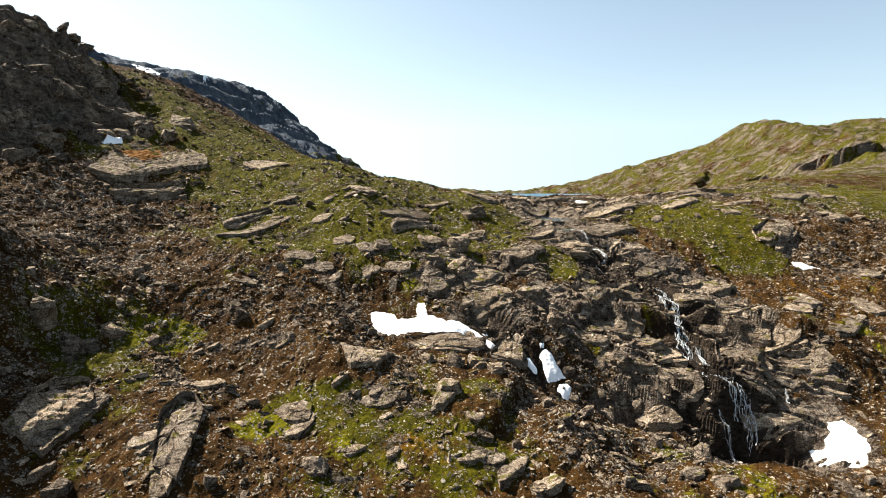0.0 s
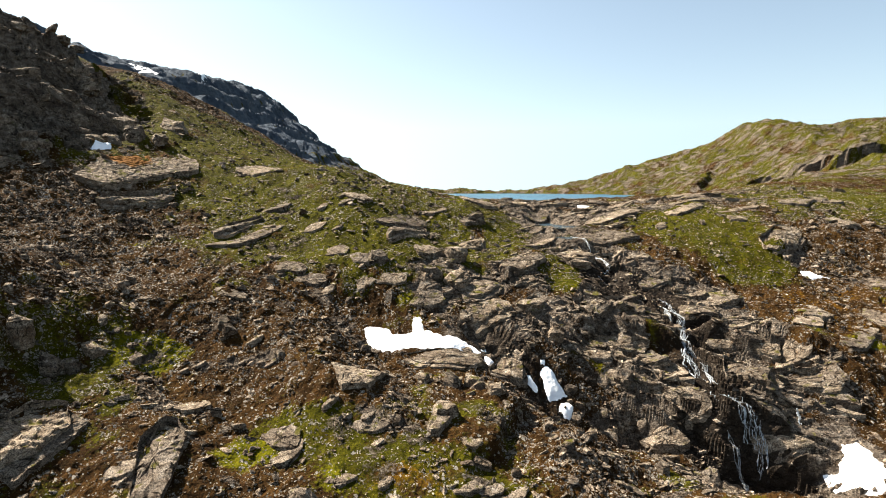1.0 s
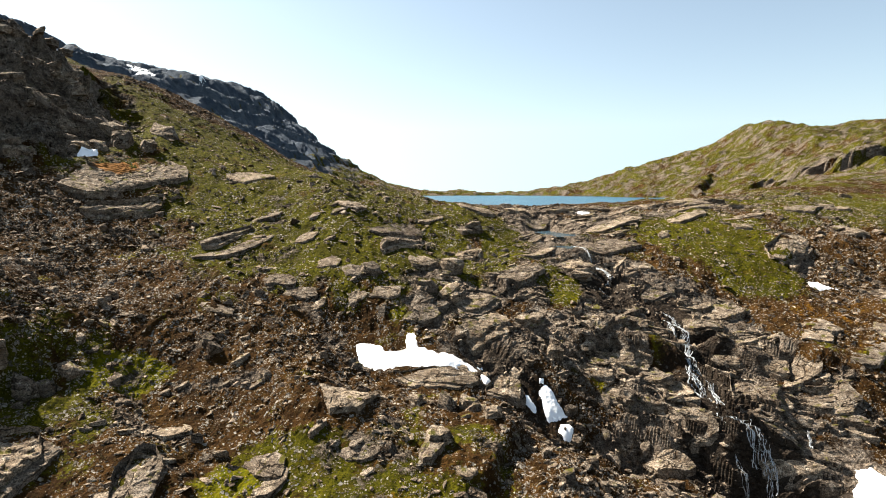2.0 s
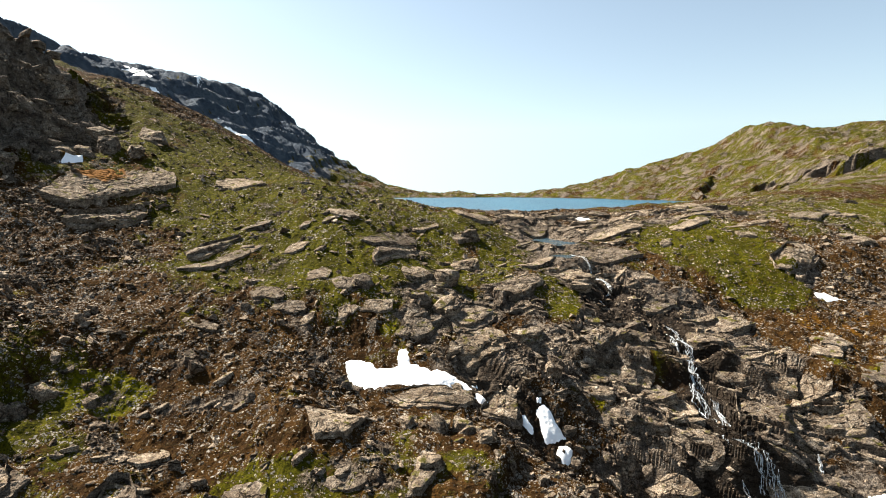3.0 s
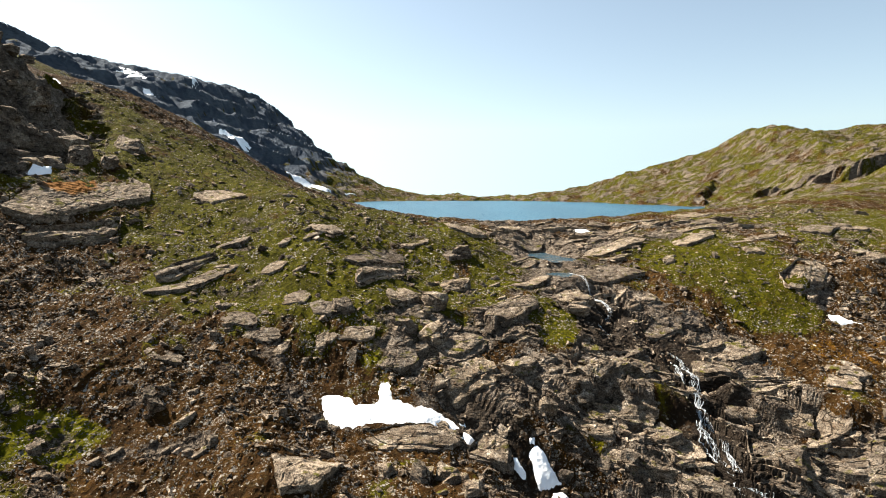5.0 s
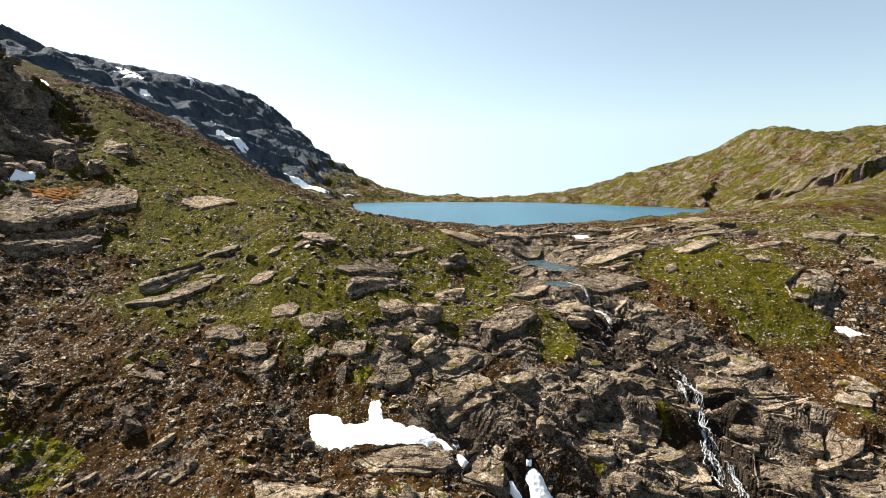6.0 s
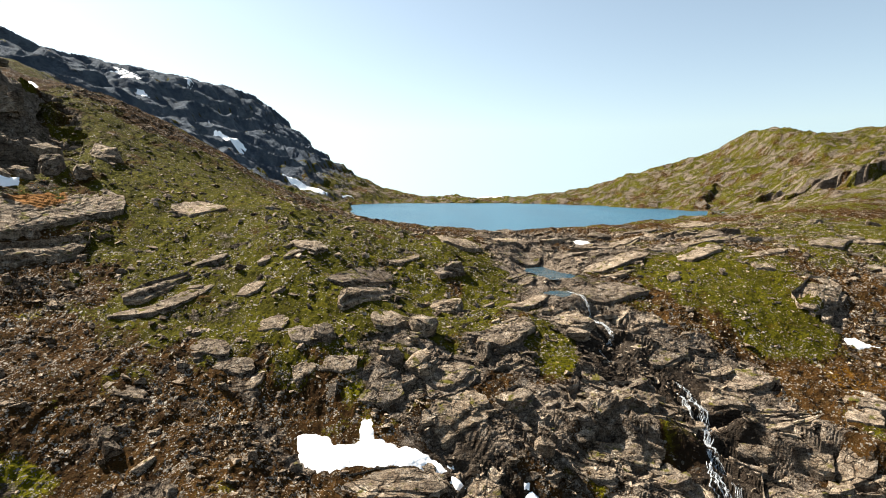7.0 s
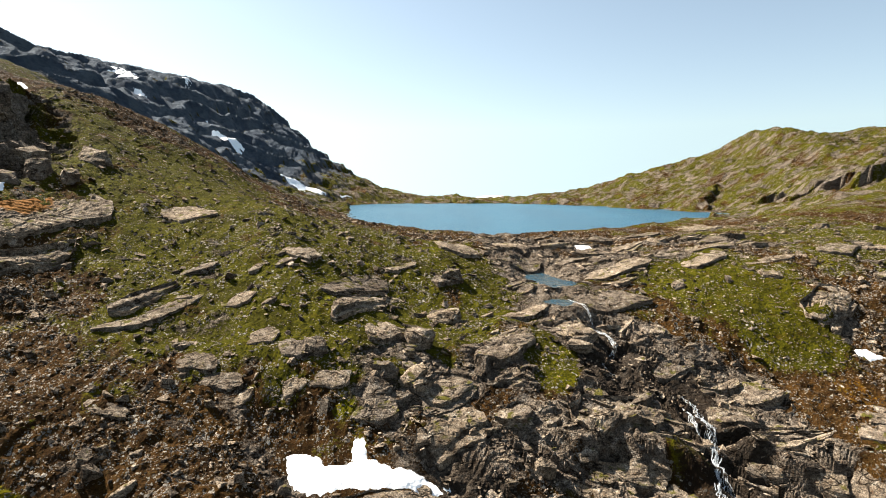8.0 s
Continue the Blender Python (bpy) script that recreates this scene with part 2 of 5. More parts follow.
def cells(x, y, k=0):
    """Broken blocks: distance to the block's rim, a random number per block, and the place within it."""
    x0, y0 = np.floor(x).astype(np.int64), np.floor(y).astype(np.int64)
    f1 = np.full(np.shape(x), 9.0)
    f2 = np.full(np.shape(x), 9.0)
    idn = np.zeros(np.shape(x))
    ox, oy = np.zeros(np.shape(x)), np.zeros(np.shape(x))
    for i in (-1, 0, 1):
        for j in (-1, 0, 1):
            cx, cy = x0 + i, y0 + j
            px, py = cx + 0.1 + 0.8 * hash01(cx, cy, k), cy + 0.1 + 0.8 * hash01(cx, cy, k + 1)
            d = np.hypot(x - px, y - py)
            near = d < f1
            f2 = np.where(near, f1, np.minimum(f2, d))
            idn = np.where(near, hash01(cx, cy, k + 2), idn)
            ox, oy = np.where(near, x - px, ox), np.where(near, y - py, oy)
            f1 = np.where(near, d, f1)
    return f2 - f1, idn, ox, oy


def mound(x, y, cx, cy, rx, ry, turn, high):
    c, s = math.cos(radians(turn)), math.sin(radians(turn))
    dx, dy = x - cx, y - cy
    return high * np.exp(-((c * dx + s * dy) / rx) ** 2 - ((c * dy - s * dx) / ry) ** 2)


def spot(x, y, cx, cy, rx, ry, turn=0.0):
    """1 in the middle of an oval, 0 outside it, with a soft rim."""
    c, s = math.cos(radians(turn)), math.sin(radians(turn))
    dx, dy = x - cx, y - cy
    return 1.0 - ss(0.55, 1.25, np.hypot((c * dx + s * dy) / rx, (c * dy - s * dx) / ry))


def along(x, y, way):
    """Distance to a line through the places given, and how far along it (0 to 1)."""
    best, where = np.full(np.shape(x), 1e9), np.zeros(np.shape(x))
    n = len(way) - 1
    for i in range(n):
        (ax, ay), (bx, by) = way[i], way[i + 1]
        ex, ey = bx - ax, by - ay
        t = np.clip(((x - ax) * ex + (y - ay) * ey) / (ex * ex + ey * ey), 0, 1)
        d = np.hypot(x - ax - t * ex, y - ay - t * ey)
        where = np.where(d < best, (i + t) / n, where)
        best = np.minimum(best, d)
    return best, where


def inside(x, y, rim):
    """Distance to a closed outline, above 0 outside it and below 0 inside."""
    d, _ = along(x, y, [*rim, rim[0]])
    odd = np.zeros(np.shape(x), bool)
    for (ax, ay), (bx, by) in zip(rim, [*rim[1:], rim[0]]):
        if ay != by:
            odd ^= ((ay > y) != (by > y)) & (x < (bx - ax) * (y - ay) / (by - ay) + ax)
    return np.where(odd, -d, d)


LAKE = [(-16, 290), (6, 272), (29, 261), (48, 272), (72, 292), (100, 312), (128, 340), (170, 392), (206, 462), (200, 500),
        (178, 560), (150, 640), (118, 705), (60, 722), (0, 715), (-70, 702), (-92, 640), (-76, 560), (-62, 470), (-44, 370)]


def land(x, y):
    """The large forms."""
    x, y = np.clip(np.asarray(x, float), -900.0, 900.0), np.asarray(y, float)
    # the slope up to the lip of the lake, the hillside on the left and the rise on the right
    z = -70 + 34 * ss(-10, 95, y) + 36 * ss(85, 205, y)
    z = z + 0.78 * 16 * np.logaddexp(0, (np.minimum(-x, 210) - 62) / 16) * ss(40, 210, y) * (1 - ss(230, 420, y))
    z = z + 0.10 * 18 * np.logaddexp(0, (np.minimum(x, 420) - 120) / 18) * ss(120, 260, y) * (1 - ss(300, 600, y))
    z += mound(x, y, 69, 21, 85, 41, 35, -4.5)
    z += mound(x, y, -146, 26, 146, 55, 77, 8.6)
    z += mound(x, y, -144, 63, 25, 48, 77, 5.0)
    z += mound(x, y, -145, 66, 100, 39, 29, 13.6)
    z += mound(x, y, -141, 69, 27, 71, 130, 9.1)
    z += mound(x, y, -34, 76, 53, 8, 136, 2.6)
    z += mound(x, y, 64, 97, 8, 46, 111, -5.7)
    z += mound(x, y, 34, 101, 53, 9, 161, -6.9)
    z += mound(x, y, -21, 101, 8, 16, 50, 5.0)
    z += mound(x, y, 32, 107, 8, 12, 106, -5.0)
    z += mound(x, y, -62, 111, 10, 71, 113, 4.0)
    z += mound(x, y, 77, 116, 8, 15, 36, 3.9)
    z += mound(x, y, -54, 133, 17, 9, 151, 2.5)
    z += mound(x, y, 95, 151, 10, 40, 102, -2.8)
    z += mound(x, y, -24, 158, 88, 42, 126, 12.1)
    z += mound(x, y, -31, 171, 35, 11, 114, 3.0)
    z += mound(x, y, 28, 175, 14, 70, 140, -3.2)
    z += mound(x, y, -126, 218, 34, 14, 147, -6.1)
    z += mound(x, y, -161, 228, 26, 297, 158, -8.5)
    z += mound(x, y, -89, 262, 63, 38, 168, 9.8)
    z += mound(x, y, 103, 292, 48, 79, 56, 1.7)
    z += mound(x, y, 188, 297, 168, 32, 48, 5.5)
    z += mound(x, y, 216, 411, 23, 76, 151, -3.0)
    z += mound(x, y, 282, 422, 21, 104, 171, 7.0)
    z += mound(x, y, -3, 159, 13, 10, 0, -2.6)
    z += mound(x, y, 60, 142, 9, 7, 0, -1.6)
    z += mound(x, y, -15, 107, 9, 7, 0, -1.8)
    z += mound(x, y, 71, 97, 14, 11, 0, 2.8)
    # the dark cliff high on the left, and the foot of it
    z += mound(x, y, -150, 198, 30, 52, 0, 2.0)
    z += mound(x, y, -124, 158, 14, 24, 20, 5.0)
    z += mound(x, y, -105, 190, 12, 20, 20, -6.0)
    z += mound(x, y, -138, 213, 20, 14, 0, 4.0)
    # a steep shoulder by the gully on the left
    z += mound(x, y, -87, 88, 14, 22, 0, 17.0)
    # the hill beyond the lake on the right, the mountain on the left
    z += mound(x, y, -561, 784, 350, 350, 10, 105.4)
    z += mound(x, y, 554, 723, 335, 350, 70, 89.8)
    z += mound(x, y, -449, 459, 132, 263, 83, 69.9)
    z += mound(x, y, -334, 995, 245, 165, 144, 54.9)
    z += mound(x, y, -260, 267, 88, 66, 158, -58.6)
    z += mound(x, y, -79, 661, 278, 104, 92, -30.5)
    z += mound(x, y, 161, 592, 112, 279, 13, -23.6)
    z += mound(x, y, 14, 954, 222, 140, 166, -23.7)
    z += mound(x, y, 682, 284, 350, 47, 7, -13.9)
    z += mound(x, y, 372, 701, 168, 30, 84, 18.4)
    z += mound(x, y, 675, 528, 143, 88, 178, 16.1)
    z += mound(x, y, -308, 711, 139, 68, 111, 9.8)
    z += mound(x, y, -523, 460, 194, 233, 82, 69.3)
    z += mound(x, y, -273, 439, 154, 86, 149, 22.3)
    z += mound(x, y, -543, 862, 350, 350, 56, 102.9)
    z += mound(x, y, -284, 878, 268, 44, 79, 17.0)
    z += mound(x, y, -400, 500, 110, 160, 0, -32.0)
    z += mound(x, y, -440, 800, 130, 130, 0, -14.0)
    z += mound(x, y, -250, 880, 160, 110, 0, -8.0)
    # behind the lake the land drops to the hazy valley
    z = z - 620 * ss(1050, 3200, y)
    # the lake's basin
    d = inside(x, y, LAKE) + 2.5 * fbm(x / 22, y / 22, 3, 60)
    shore = np.where(d > 0, 0.15 + 0.10 * d, np.maximum(0.3 * d, -6.0) - 0.1)
    z = np.where(d < 30, shore + (z - shore) * ss(2, 30, d), z)
    return z

# ---- what covers the ground, and its rock ----
STREAM = [(24, 262), (27, 240), (30, 215), (33, 192), (34, 181), (34, 166), (38, 157), (42, 149), (41, 141), (47, 139), (51, 138), (53, 131),
          (52, 122), (51, 113), (50, 105), (53, 101), (55, 97)]
POND = [(31.5, 194), (35, 194), (37, 185), (40.5, 178), (39, 173), (34, 172), (30, 178), (29.5, 186)]
POOL = [(31, 166), (34.5, 167.5), (38, 165), (36, 160), (33.5, 160), (31, 163)]
GULLY = [(8, 117), (16, 112), (22, 108), (27, 100), (30, 90), (33, 75), (36, 50)]


def cover(x, y):
    """Shares of grass, loose stones and bedrock, and of moss, wetness (with painted cliff shade) and ochre."""
    n = fbm(x / 26, y / 26, 4, 20)
    n2 = fbm(x / 7, y / 7, 4, 26)
    g = 0.18 + 0.36 * n + 0.36 * n2
    g = g + 0.55 * spot(x, y, -72, 198, 66, 50) + 0.62 * spot(x, y, -10, 154, 62, 36, 20) + 0.35 * spot(x, y, 128, 198, 34, 24) + 0.85 * spot(x, y, 75, 173, 20, 29, 20) - 0.35 * spot(x, y, 106, 160, 16, 16)
    g = g + 0.55 * spot(x, y, 28, 142, 7, 11) + 0.45 * spot(x, y, 130, 215, 60, 40) + 0.50 * spot(x, y, -2, 86, 20, 14) + 0.3 * spot(x, y, -62, 100, 14, 14) + 0.25 * spot(x, y, -48, 92, 16, 20)
    g = g + (0.50 + 0.28 * fbm(x / 40, y / 40, 4, 24)) * ss(230, 320, y)
    g = g - 0.30 * spot(x, y, -35, 115, 45, 22) - 0.35 * spot(x, y, 45, 118, 30, 26) - 0.4 * spot(x, y, -85, 125, 22, 40)
    stones = 0.30 - 0.25 * spot(x, y, -72, 205, 60, 40) + 0.22 * n2 - 0.15 * n + 0.5 * spot(x, y, -82, 118, 24, 46) + 0.22 * spot(x, y, -35, 108, 45, 26) + 0.5 * spot(x, y, 28, 100, 18, 26) - 0.2 * spot(x, y, 75, 172, 20, 28, 20)
    stones = stones + 0.25 * spot(x, y, 108, 165, 18, 22)
    u, v = 0.97 * x - 0.24 * y, 0.97 * y + 0.24 * x
    r = 0.15 + 0.30 * fbm(x / 17, y / 11, 4, 33) + 0.34 * fbm(u / 10, v / 5, 3, 38)
    fall, _ = along(x, y, STREAM[8:])
    run, _ = along(x, y, STREAM[:10])
    r = r + 0.75 * (1 - ss(10, 26, fall)) + 0.42 * (1 - ss(4, 15, run)) * ss(140, 160, y) + 0.5 * spot(x, y, 14, 128, 20, 16) + 0.48 * spot(x, y, 58, 205, 48, 30)
    r = r - 0.45 * spot(x, y, 90, 136, 20, 20) - 0.35 * spot(x, y, 70, 82, 24, 12)
    r = r + 0.1 * spot(x, y, 100, 130, 22, 30) - 0.4 * spot(x, y, 84, 146, 14, 10) + 0.95 * spot(x, y, -130, 178, 34, 44) - 0.5 * spot(x, y, 80, 172, 22, 24, 20)
    r = r + 0.09 * spot(x, y, -32, 90, 30, 20) - 0.08 * spot(x, y, -60, 205, 45, 35) - 0.9 * spot(x, y, 28, 142, 6, 11) - 0.8 * spot(x, y, 46, 122, 4, 4)
    r = r + 0.8 * spot(x, y, 94, 163, 6, 6) + 0.4 * spot(x, y, 258, 424, 26, 42)
    r = r + ss(250, 340, y) * (0.16 + 0.70 * fbm(x / 15, y / 9, 5, 45, 0.7)) + 0.7 * ss(-120, -200, x) * ss(260, 380, y)
    moss = 0.68 * fbm(x / 10, y / 10, 3, 50) * (1 - 0.6 * ss(190, 240, y)) + 0.2 * spot(x, y, -14, 84, 9, 6) + 0.6 * spot(x, y, -50, 104, 9, 5) + 0.45 * spot(x, y, -29, 86, 5, 5) + 0.5 * spot(x, y, 46, 122, 4, 5) + 0.45 * spot(x, y, 88, 112, 8, 20)
    # the last wet term paints the dark cliff's shade; no water runs there
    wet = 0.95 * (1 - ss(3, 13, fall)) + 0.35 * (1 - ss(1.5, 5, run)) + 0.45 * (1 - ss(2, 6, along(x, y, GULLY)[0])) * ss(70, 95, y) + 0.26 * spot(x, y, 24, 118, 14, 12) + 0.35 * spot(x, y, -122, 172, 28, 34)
    ochre = 0.46 * fbm(x / 12, y / 12, 3, 55) * (1 - ss(200, 260, y)) + 0.4 * spot(x, y, 92, 140, 18, 14) + 0.7 * spot(x, y, -92, 168, 6, 4) + 0.3 * spot(x, y, 2, 80, 16, 5)
    return [np.clip(v, 0, 1) for v in (g, stones, r, moss, wet, ochre)]


def scarp(x, y, cx, cy, long, wide, turn, high):
    """A rock step that runs along its turned x axis and faces down its y axis; it fades out at its ends."""
    c, s = math.cos(radians(turn)), math.sin(radians(turn))
    u, v = c * (x - cx) + s * (y - cy), c * (y - cy) - s * (x - cx)
    v = v + 0.25 * wide * fbm(u / (0.9 * wide), u * 0 + cx, 2, 150)
    gate = (1 - ss(0.6, 1.1, np.abs(u) / long)) * (1 - ss(0.35, 1.0, np.abs(v) / wide))
    return gate * high * 0.5 * np.tanh(v / (0.05 * wide))


def ground(x, y, kinds=None):
    """The ground's height: the land with hummocks, ledges and broken rock."""
    x, y = np.asarray(x, float), np.asarray(y, float)
    z = land(x, y)
    g, stones, r, moss, wet, ochre = kinds or cover(x, y)
    dry = ss(0.2, 3.0, inside(x, y, LAKE) + 2.5 * fbm(x / 22, y / 22, 3, 60))
    far = ss(230, 420, y)
    rock = ss(0.3, 0.6, r)
    near = crag = 0.0
    if far.min() < 1:
        up = 1.0 * fbm(x / 15, y / 15, 4, 70) + 0.42 * (1 - 0.75 * rock) * (1 - 0.35 * ss(0.3, 0.7, g)) * fbm(x / 2.4, y / 2.4, 3, 75, 0.6)
        # ledges: tilted beds that weather back in steps
        wall = spot(x, y, 54, 116, 27, 25)
        dip = np.where(x > 20, 0.22 + 0.18 * wall, -0.16)
        bed = (z + up + dip * x + 0.05 * y + 1.6 * fbm(x / 12, y / 12, 3, 80)) / 2.3
        f = bed - np.floor(bed)
        ledge = 2.3 * (ss(0.88, 1.0, f) - f)
        bed = bed * 3.1 + fbm(x / 5, y / 5, 2, 83)
        f = bed - np.floor(bed)
        thin = 0.75 * (ss(0.8, 1.0, f) - f)
        # joints: blocks of two sizes, shifted and tilted against each other
        wx, wy = x + 1.5 * fbm(x / 6, y / 6, 2, 85), y + 1.5 * fbm(x / 6, y / 6, 2, 87)
        rim, idn, ox, oy = cells((wx * 0.94 - wy * 0.34) / 8.5, (wy * 0.94 + wx * 0.34) / 3.8, 90)
        lean = hash01((idn * 1024).astype(np.int64), 3, 4) - 0.5
        blk = 1.7 * (idn - 0.5) + 2.4 * lean * ox + 1.8 * (idn - 0.35) * oy - 0.5 * (1 - ss(0.0, 0.05, rim))
        rim2, id2, ox2, oy2 = cells((wx * 0.8 - wy * 0.6) / 2.6, (wy * 0.8 + wx * 0.6) / 1.3, 95)
        blk2 = 0.5 * (id2 - 0.5) + 0.9 * (id2 - 0.5) * ox2 + 0.5 * lean * oy2
        big = 0.3 + 0.7 * ss(0.5, 0.9, r)
        near = up + rock * big * ((0.9 + 0.25 * wall) * ledge * np.maximum(wall, ss(-0.25, 0.35, fbm(x / 10, y / 10, 3, 175))) + 0.4 * thin + (0.8 - 0.5 * wall) * blk) + rock * 0.25 + (0.15 + 0.45 * stones + 0.25 * rock * big) * (1 - 0.9 * wall) * blk2 * (1 - 0.7 * ss(0.4, 0.8, g) * (1 - rock))
    if far.max() > 0:
        # far slopes: larger crags
        bed2 = (z + 0.08 * x + 16 * fbm(x / 80, y / 80, 4, 100)) / 22
        f2 = bed2 - np.floor(bed2)
        rimf, idf, oxf, oyf = cells((x + 6 * fbm(x / 30, y / 30, 2, 112)) / 17, y / 24, 115)
        facet = (0.65 - 0.62 * ss(-40, -120, x)) * (2.2 * (idf - 0.5) + 3.5 * (idf - 0.5) * oxf + 3.5 * (hash01((idf * 1024).astype(np.int64), 5, 6) - 0.5) * oyf)
        bare = 0.5 + 0.5 * ss(-60, -140, x)
        crag = bare * facet * ss(3, 20, z) + (5.0 - 2.2 * ss(-120, -200, x)) * fbm(x / 55, y / 55, 6, 105, 0.55) - 2.5 * np.abs(fbm(x / 30, y / 30, 4, 110, 0.6)) + bare * 22 * (0.28 + 0.62 * ss(-110, -170, x)) * (ss(0.55, 1.0, f2) - f2) * ss(4, 30, z)
    # the dark cliff: tall beds, one behind the other
    tall = (z + 0.12 * x + 0.10 * y + 2.2 * fbm(x / 14, y / 14, 3, 190)) / 4.0
    f3 = tall - np.floor(tall)
    crags = ss(0.2, 0.5, spot(x, y, -130, 180, 38, 48))
    rimc, idc, oxc, oyc = cells((0.8 * x + 0.6 * y + 2 * fbm(x / 8, y / 8, 2, 195)) / 9, (0.8 * y - 0.6 * x) / 6, 300)
    cliff = crags * (4.6 * (ss(0.62, 1.0, f3) - f3) + 2.6 * (idc - 0.5) + 1.2 * (idc - 0.5) * oxc + 1.2 * (idc - 0.4) * oyc - 0.7 * (1 - ss(0.0, 0.08, rimc)))
    stream, _ = along(x, y, STREAM)
    groove = -1.0 * (1 - ss(0.5, 4.0, stream)) * ss(100, 112, y)
    gut = -1.5 * (1 - ss(1, 6, along(x, y, GULLY)[0]))
    # scarps: the wall behind the lower fall, the hollow under the great slab, the flank of the mossy knoll, the dark step on the heath
    step = scarp(x, y, 46, 104, 16, 11, -16, 5.5) + scarp(x, y, 38, 121.5, 11, 7, -8, 4.0) + scarp(x, y, 66, 121, 13, 8, -24, 5.0) + scarp(x, y, 56, 98.5, 10, 7, -12, 4.0)
    step = step + scarp(x, y, 11, 93, 12, 9, 62, 3.0) + scarp(x, y, -70, 92, 16, 9, 60, 4.0)
    step = step + scarp(x, y, -109, 172, 18, 11, 56, 7) + scarp(x, y, -119, 186, 22, 12, 50, 7) + scarp(x, y, -130, 200, 24, 12, 48, 7)
    step = step + scarp(x, y, 95, 163, 7, 7, 50, 2.8)
    step = step + scarp(x, y, 243, 458, 15, 16, 4, 8) + scarp(x, y, 255, 433, 15, 16, 8, 9) + scarp(x, y, 261, 408, 15, 16, 2, 9) + scarp(x, y, 276, 390, 22, 16, 8, 11) + scarp(x, y, 236, 530, 45, 26, 58, 6)
    near = near * (1 - 0.85 * np.maximum(spot(x, y, 71, 98, 9, 8), spot(x, y, -4, 117, 14, 5)))
    z = z + dry * (near * (1 - far) + crag * far + cliff + groove + gut + step)
    for rim, level in ((POND, -4.9), (POOL, -7.1)):
        d = inside(x, y, rim)
        bank = level - 0.1 + 0.3 * d + 0.35 * fbm(x / 2.2, y / 2.2, 3, 180) * ss(-2.0, 0, d)
        z = np.where(d < 5, bank + (z - bank) * ss(0.8, 5, d), z)
    return z


# ---- mesh ----
def mesh_object(name, verts, faces, mat, smooth=False, parent=None):
    me = bpy.data.meshes.new(name)
    me.from_pydata(verts, [], faces)
    me.materials.append(mat)
    if smooth:
        me.polygons.foreach_set("use_smooth", np.ones(len(me.polygons), bool))
    me.update()
    ob = new(name, me)
    ob.parent = parent
    return ob


def store(me, name, columns):
    a = me.attributes.new(name, "FLOAT_COLOR", "POINT")
    full = np.ones((len(me.vertices), 4), np.float32)
    for k, c in enumerate(columns):
        full[:, k] = c
    a.data.foreach_set("color", full.ravel())


def sheet(name, gx, gy, gz, mat, smooth=True):
    """A grid of places as one mesh."""
    ny, nx = gx.shape
    me = bpy.data.meshes.new(name)
    co = np.stack([gx, gy, gz], -1).reshape(-1, 3).astype(np.float32)
    i = np.arange(ny * nx).reshape(ny, nx)
    q = np.stack([i[:-1, :-1], i[:-1, 1:], i[1:, 1:], i[1:, :-1]], -1).reshape(-1, 4).astype(np.int32)
    me.vertices.add(len(co))
    me.vertices.foreach_set("co", co.ravel())
    me.loops.add(q.size)
    me.loops.foreach_set("vertex_index", q.ravel())
    me.polygons.add(len(q))
    me.polygons.foreach_set("loop_start", np.arange(0, q.size, 4, dtype=np.int32))
    me.polygons.foreach_set("use_smooth", np.full(len(q), smooth))
    me.materials.append(mat)
    me.update(calc_edges=True)
    return new(name, me)


def half_width(y):
    return np.maximum(165.0, 0.97 * (y + 40))


def build_ground():
    """The ground as one sheet, closer-meshed in the middle; also its grid of heights."""
    rows, y = [-4000.0, -2500.0, -1400.0, -800.0, -450.0], -220.0
    while y < 4900:
        rows.append(y)
        y += 12 if y < 40 else 1.5 if y < 60 else 0.31 * max(1.0, (y + 10) / 150) ** 1.55 if y < 760 else 4.5 * (y / 760) ** 2
    ys = np.array(rows)
    u = np.linspace(-1, 1, 900)
    u = 0.6 * u + 0.4 * u ** 3
    u = np.concatenate([[-14.0, -6.0, -3.0, -1.6], u, [1.6, 3.0, 6.0, 14.0]])
    gx, gy = u[None, :] * half_width(ys)[:, None], np.repeat(ys[:, None], len(u), 1)
    parts = []
    for a in range(0, len(ys), 60):
        bx, by = gx[a:a + 60], gy[a:a + 60]
        kinds = cover(bx, by)
        parts.append([ground(bx, by, kinds), *kinds])
    gz, *kinds = [np.concatenate(c) for c in zip(*parts)]
    ob = sheet("ground", gx, gy, gz, GROUND, False)
    store(ob.data, "cover", [k.ravel() for k in kinds[:3]])
    # the alpha marks where the far mountain's haze blue is painted
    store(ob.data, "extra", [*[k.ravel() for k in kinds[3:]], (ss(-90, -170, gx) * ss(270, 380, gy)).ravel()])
    tagged(ob, "rocky alpine slope of brown heath, olive grass and bare gneiss", "mountain slope", kind="structure")
    return ys, u, gz


def evened(grid, n):
    """The mean over a window of 2n + 1 cells each way."""
    for axis in (0, 1):
        pad = np.pad(grid, [(n + 1, n) if k == axis else (0, 0) for k in (0, 1)], mode="edge")
        run = np.cumsum(pad, axis)
        w = 2 * n + 1
        grid = (run[w:] - run[:-w]) / w if axis == 0 else (run[:, w:] - run[:, :-w]) / w
    return grid


GRID_Y, GRID_U, GRID_Z = build_ground()
GRID_EVEN = evened(GRID_Z, 7)


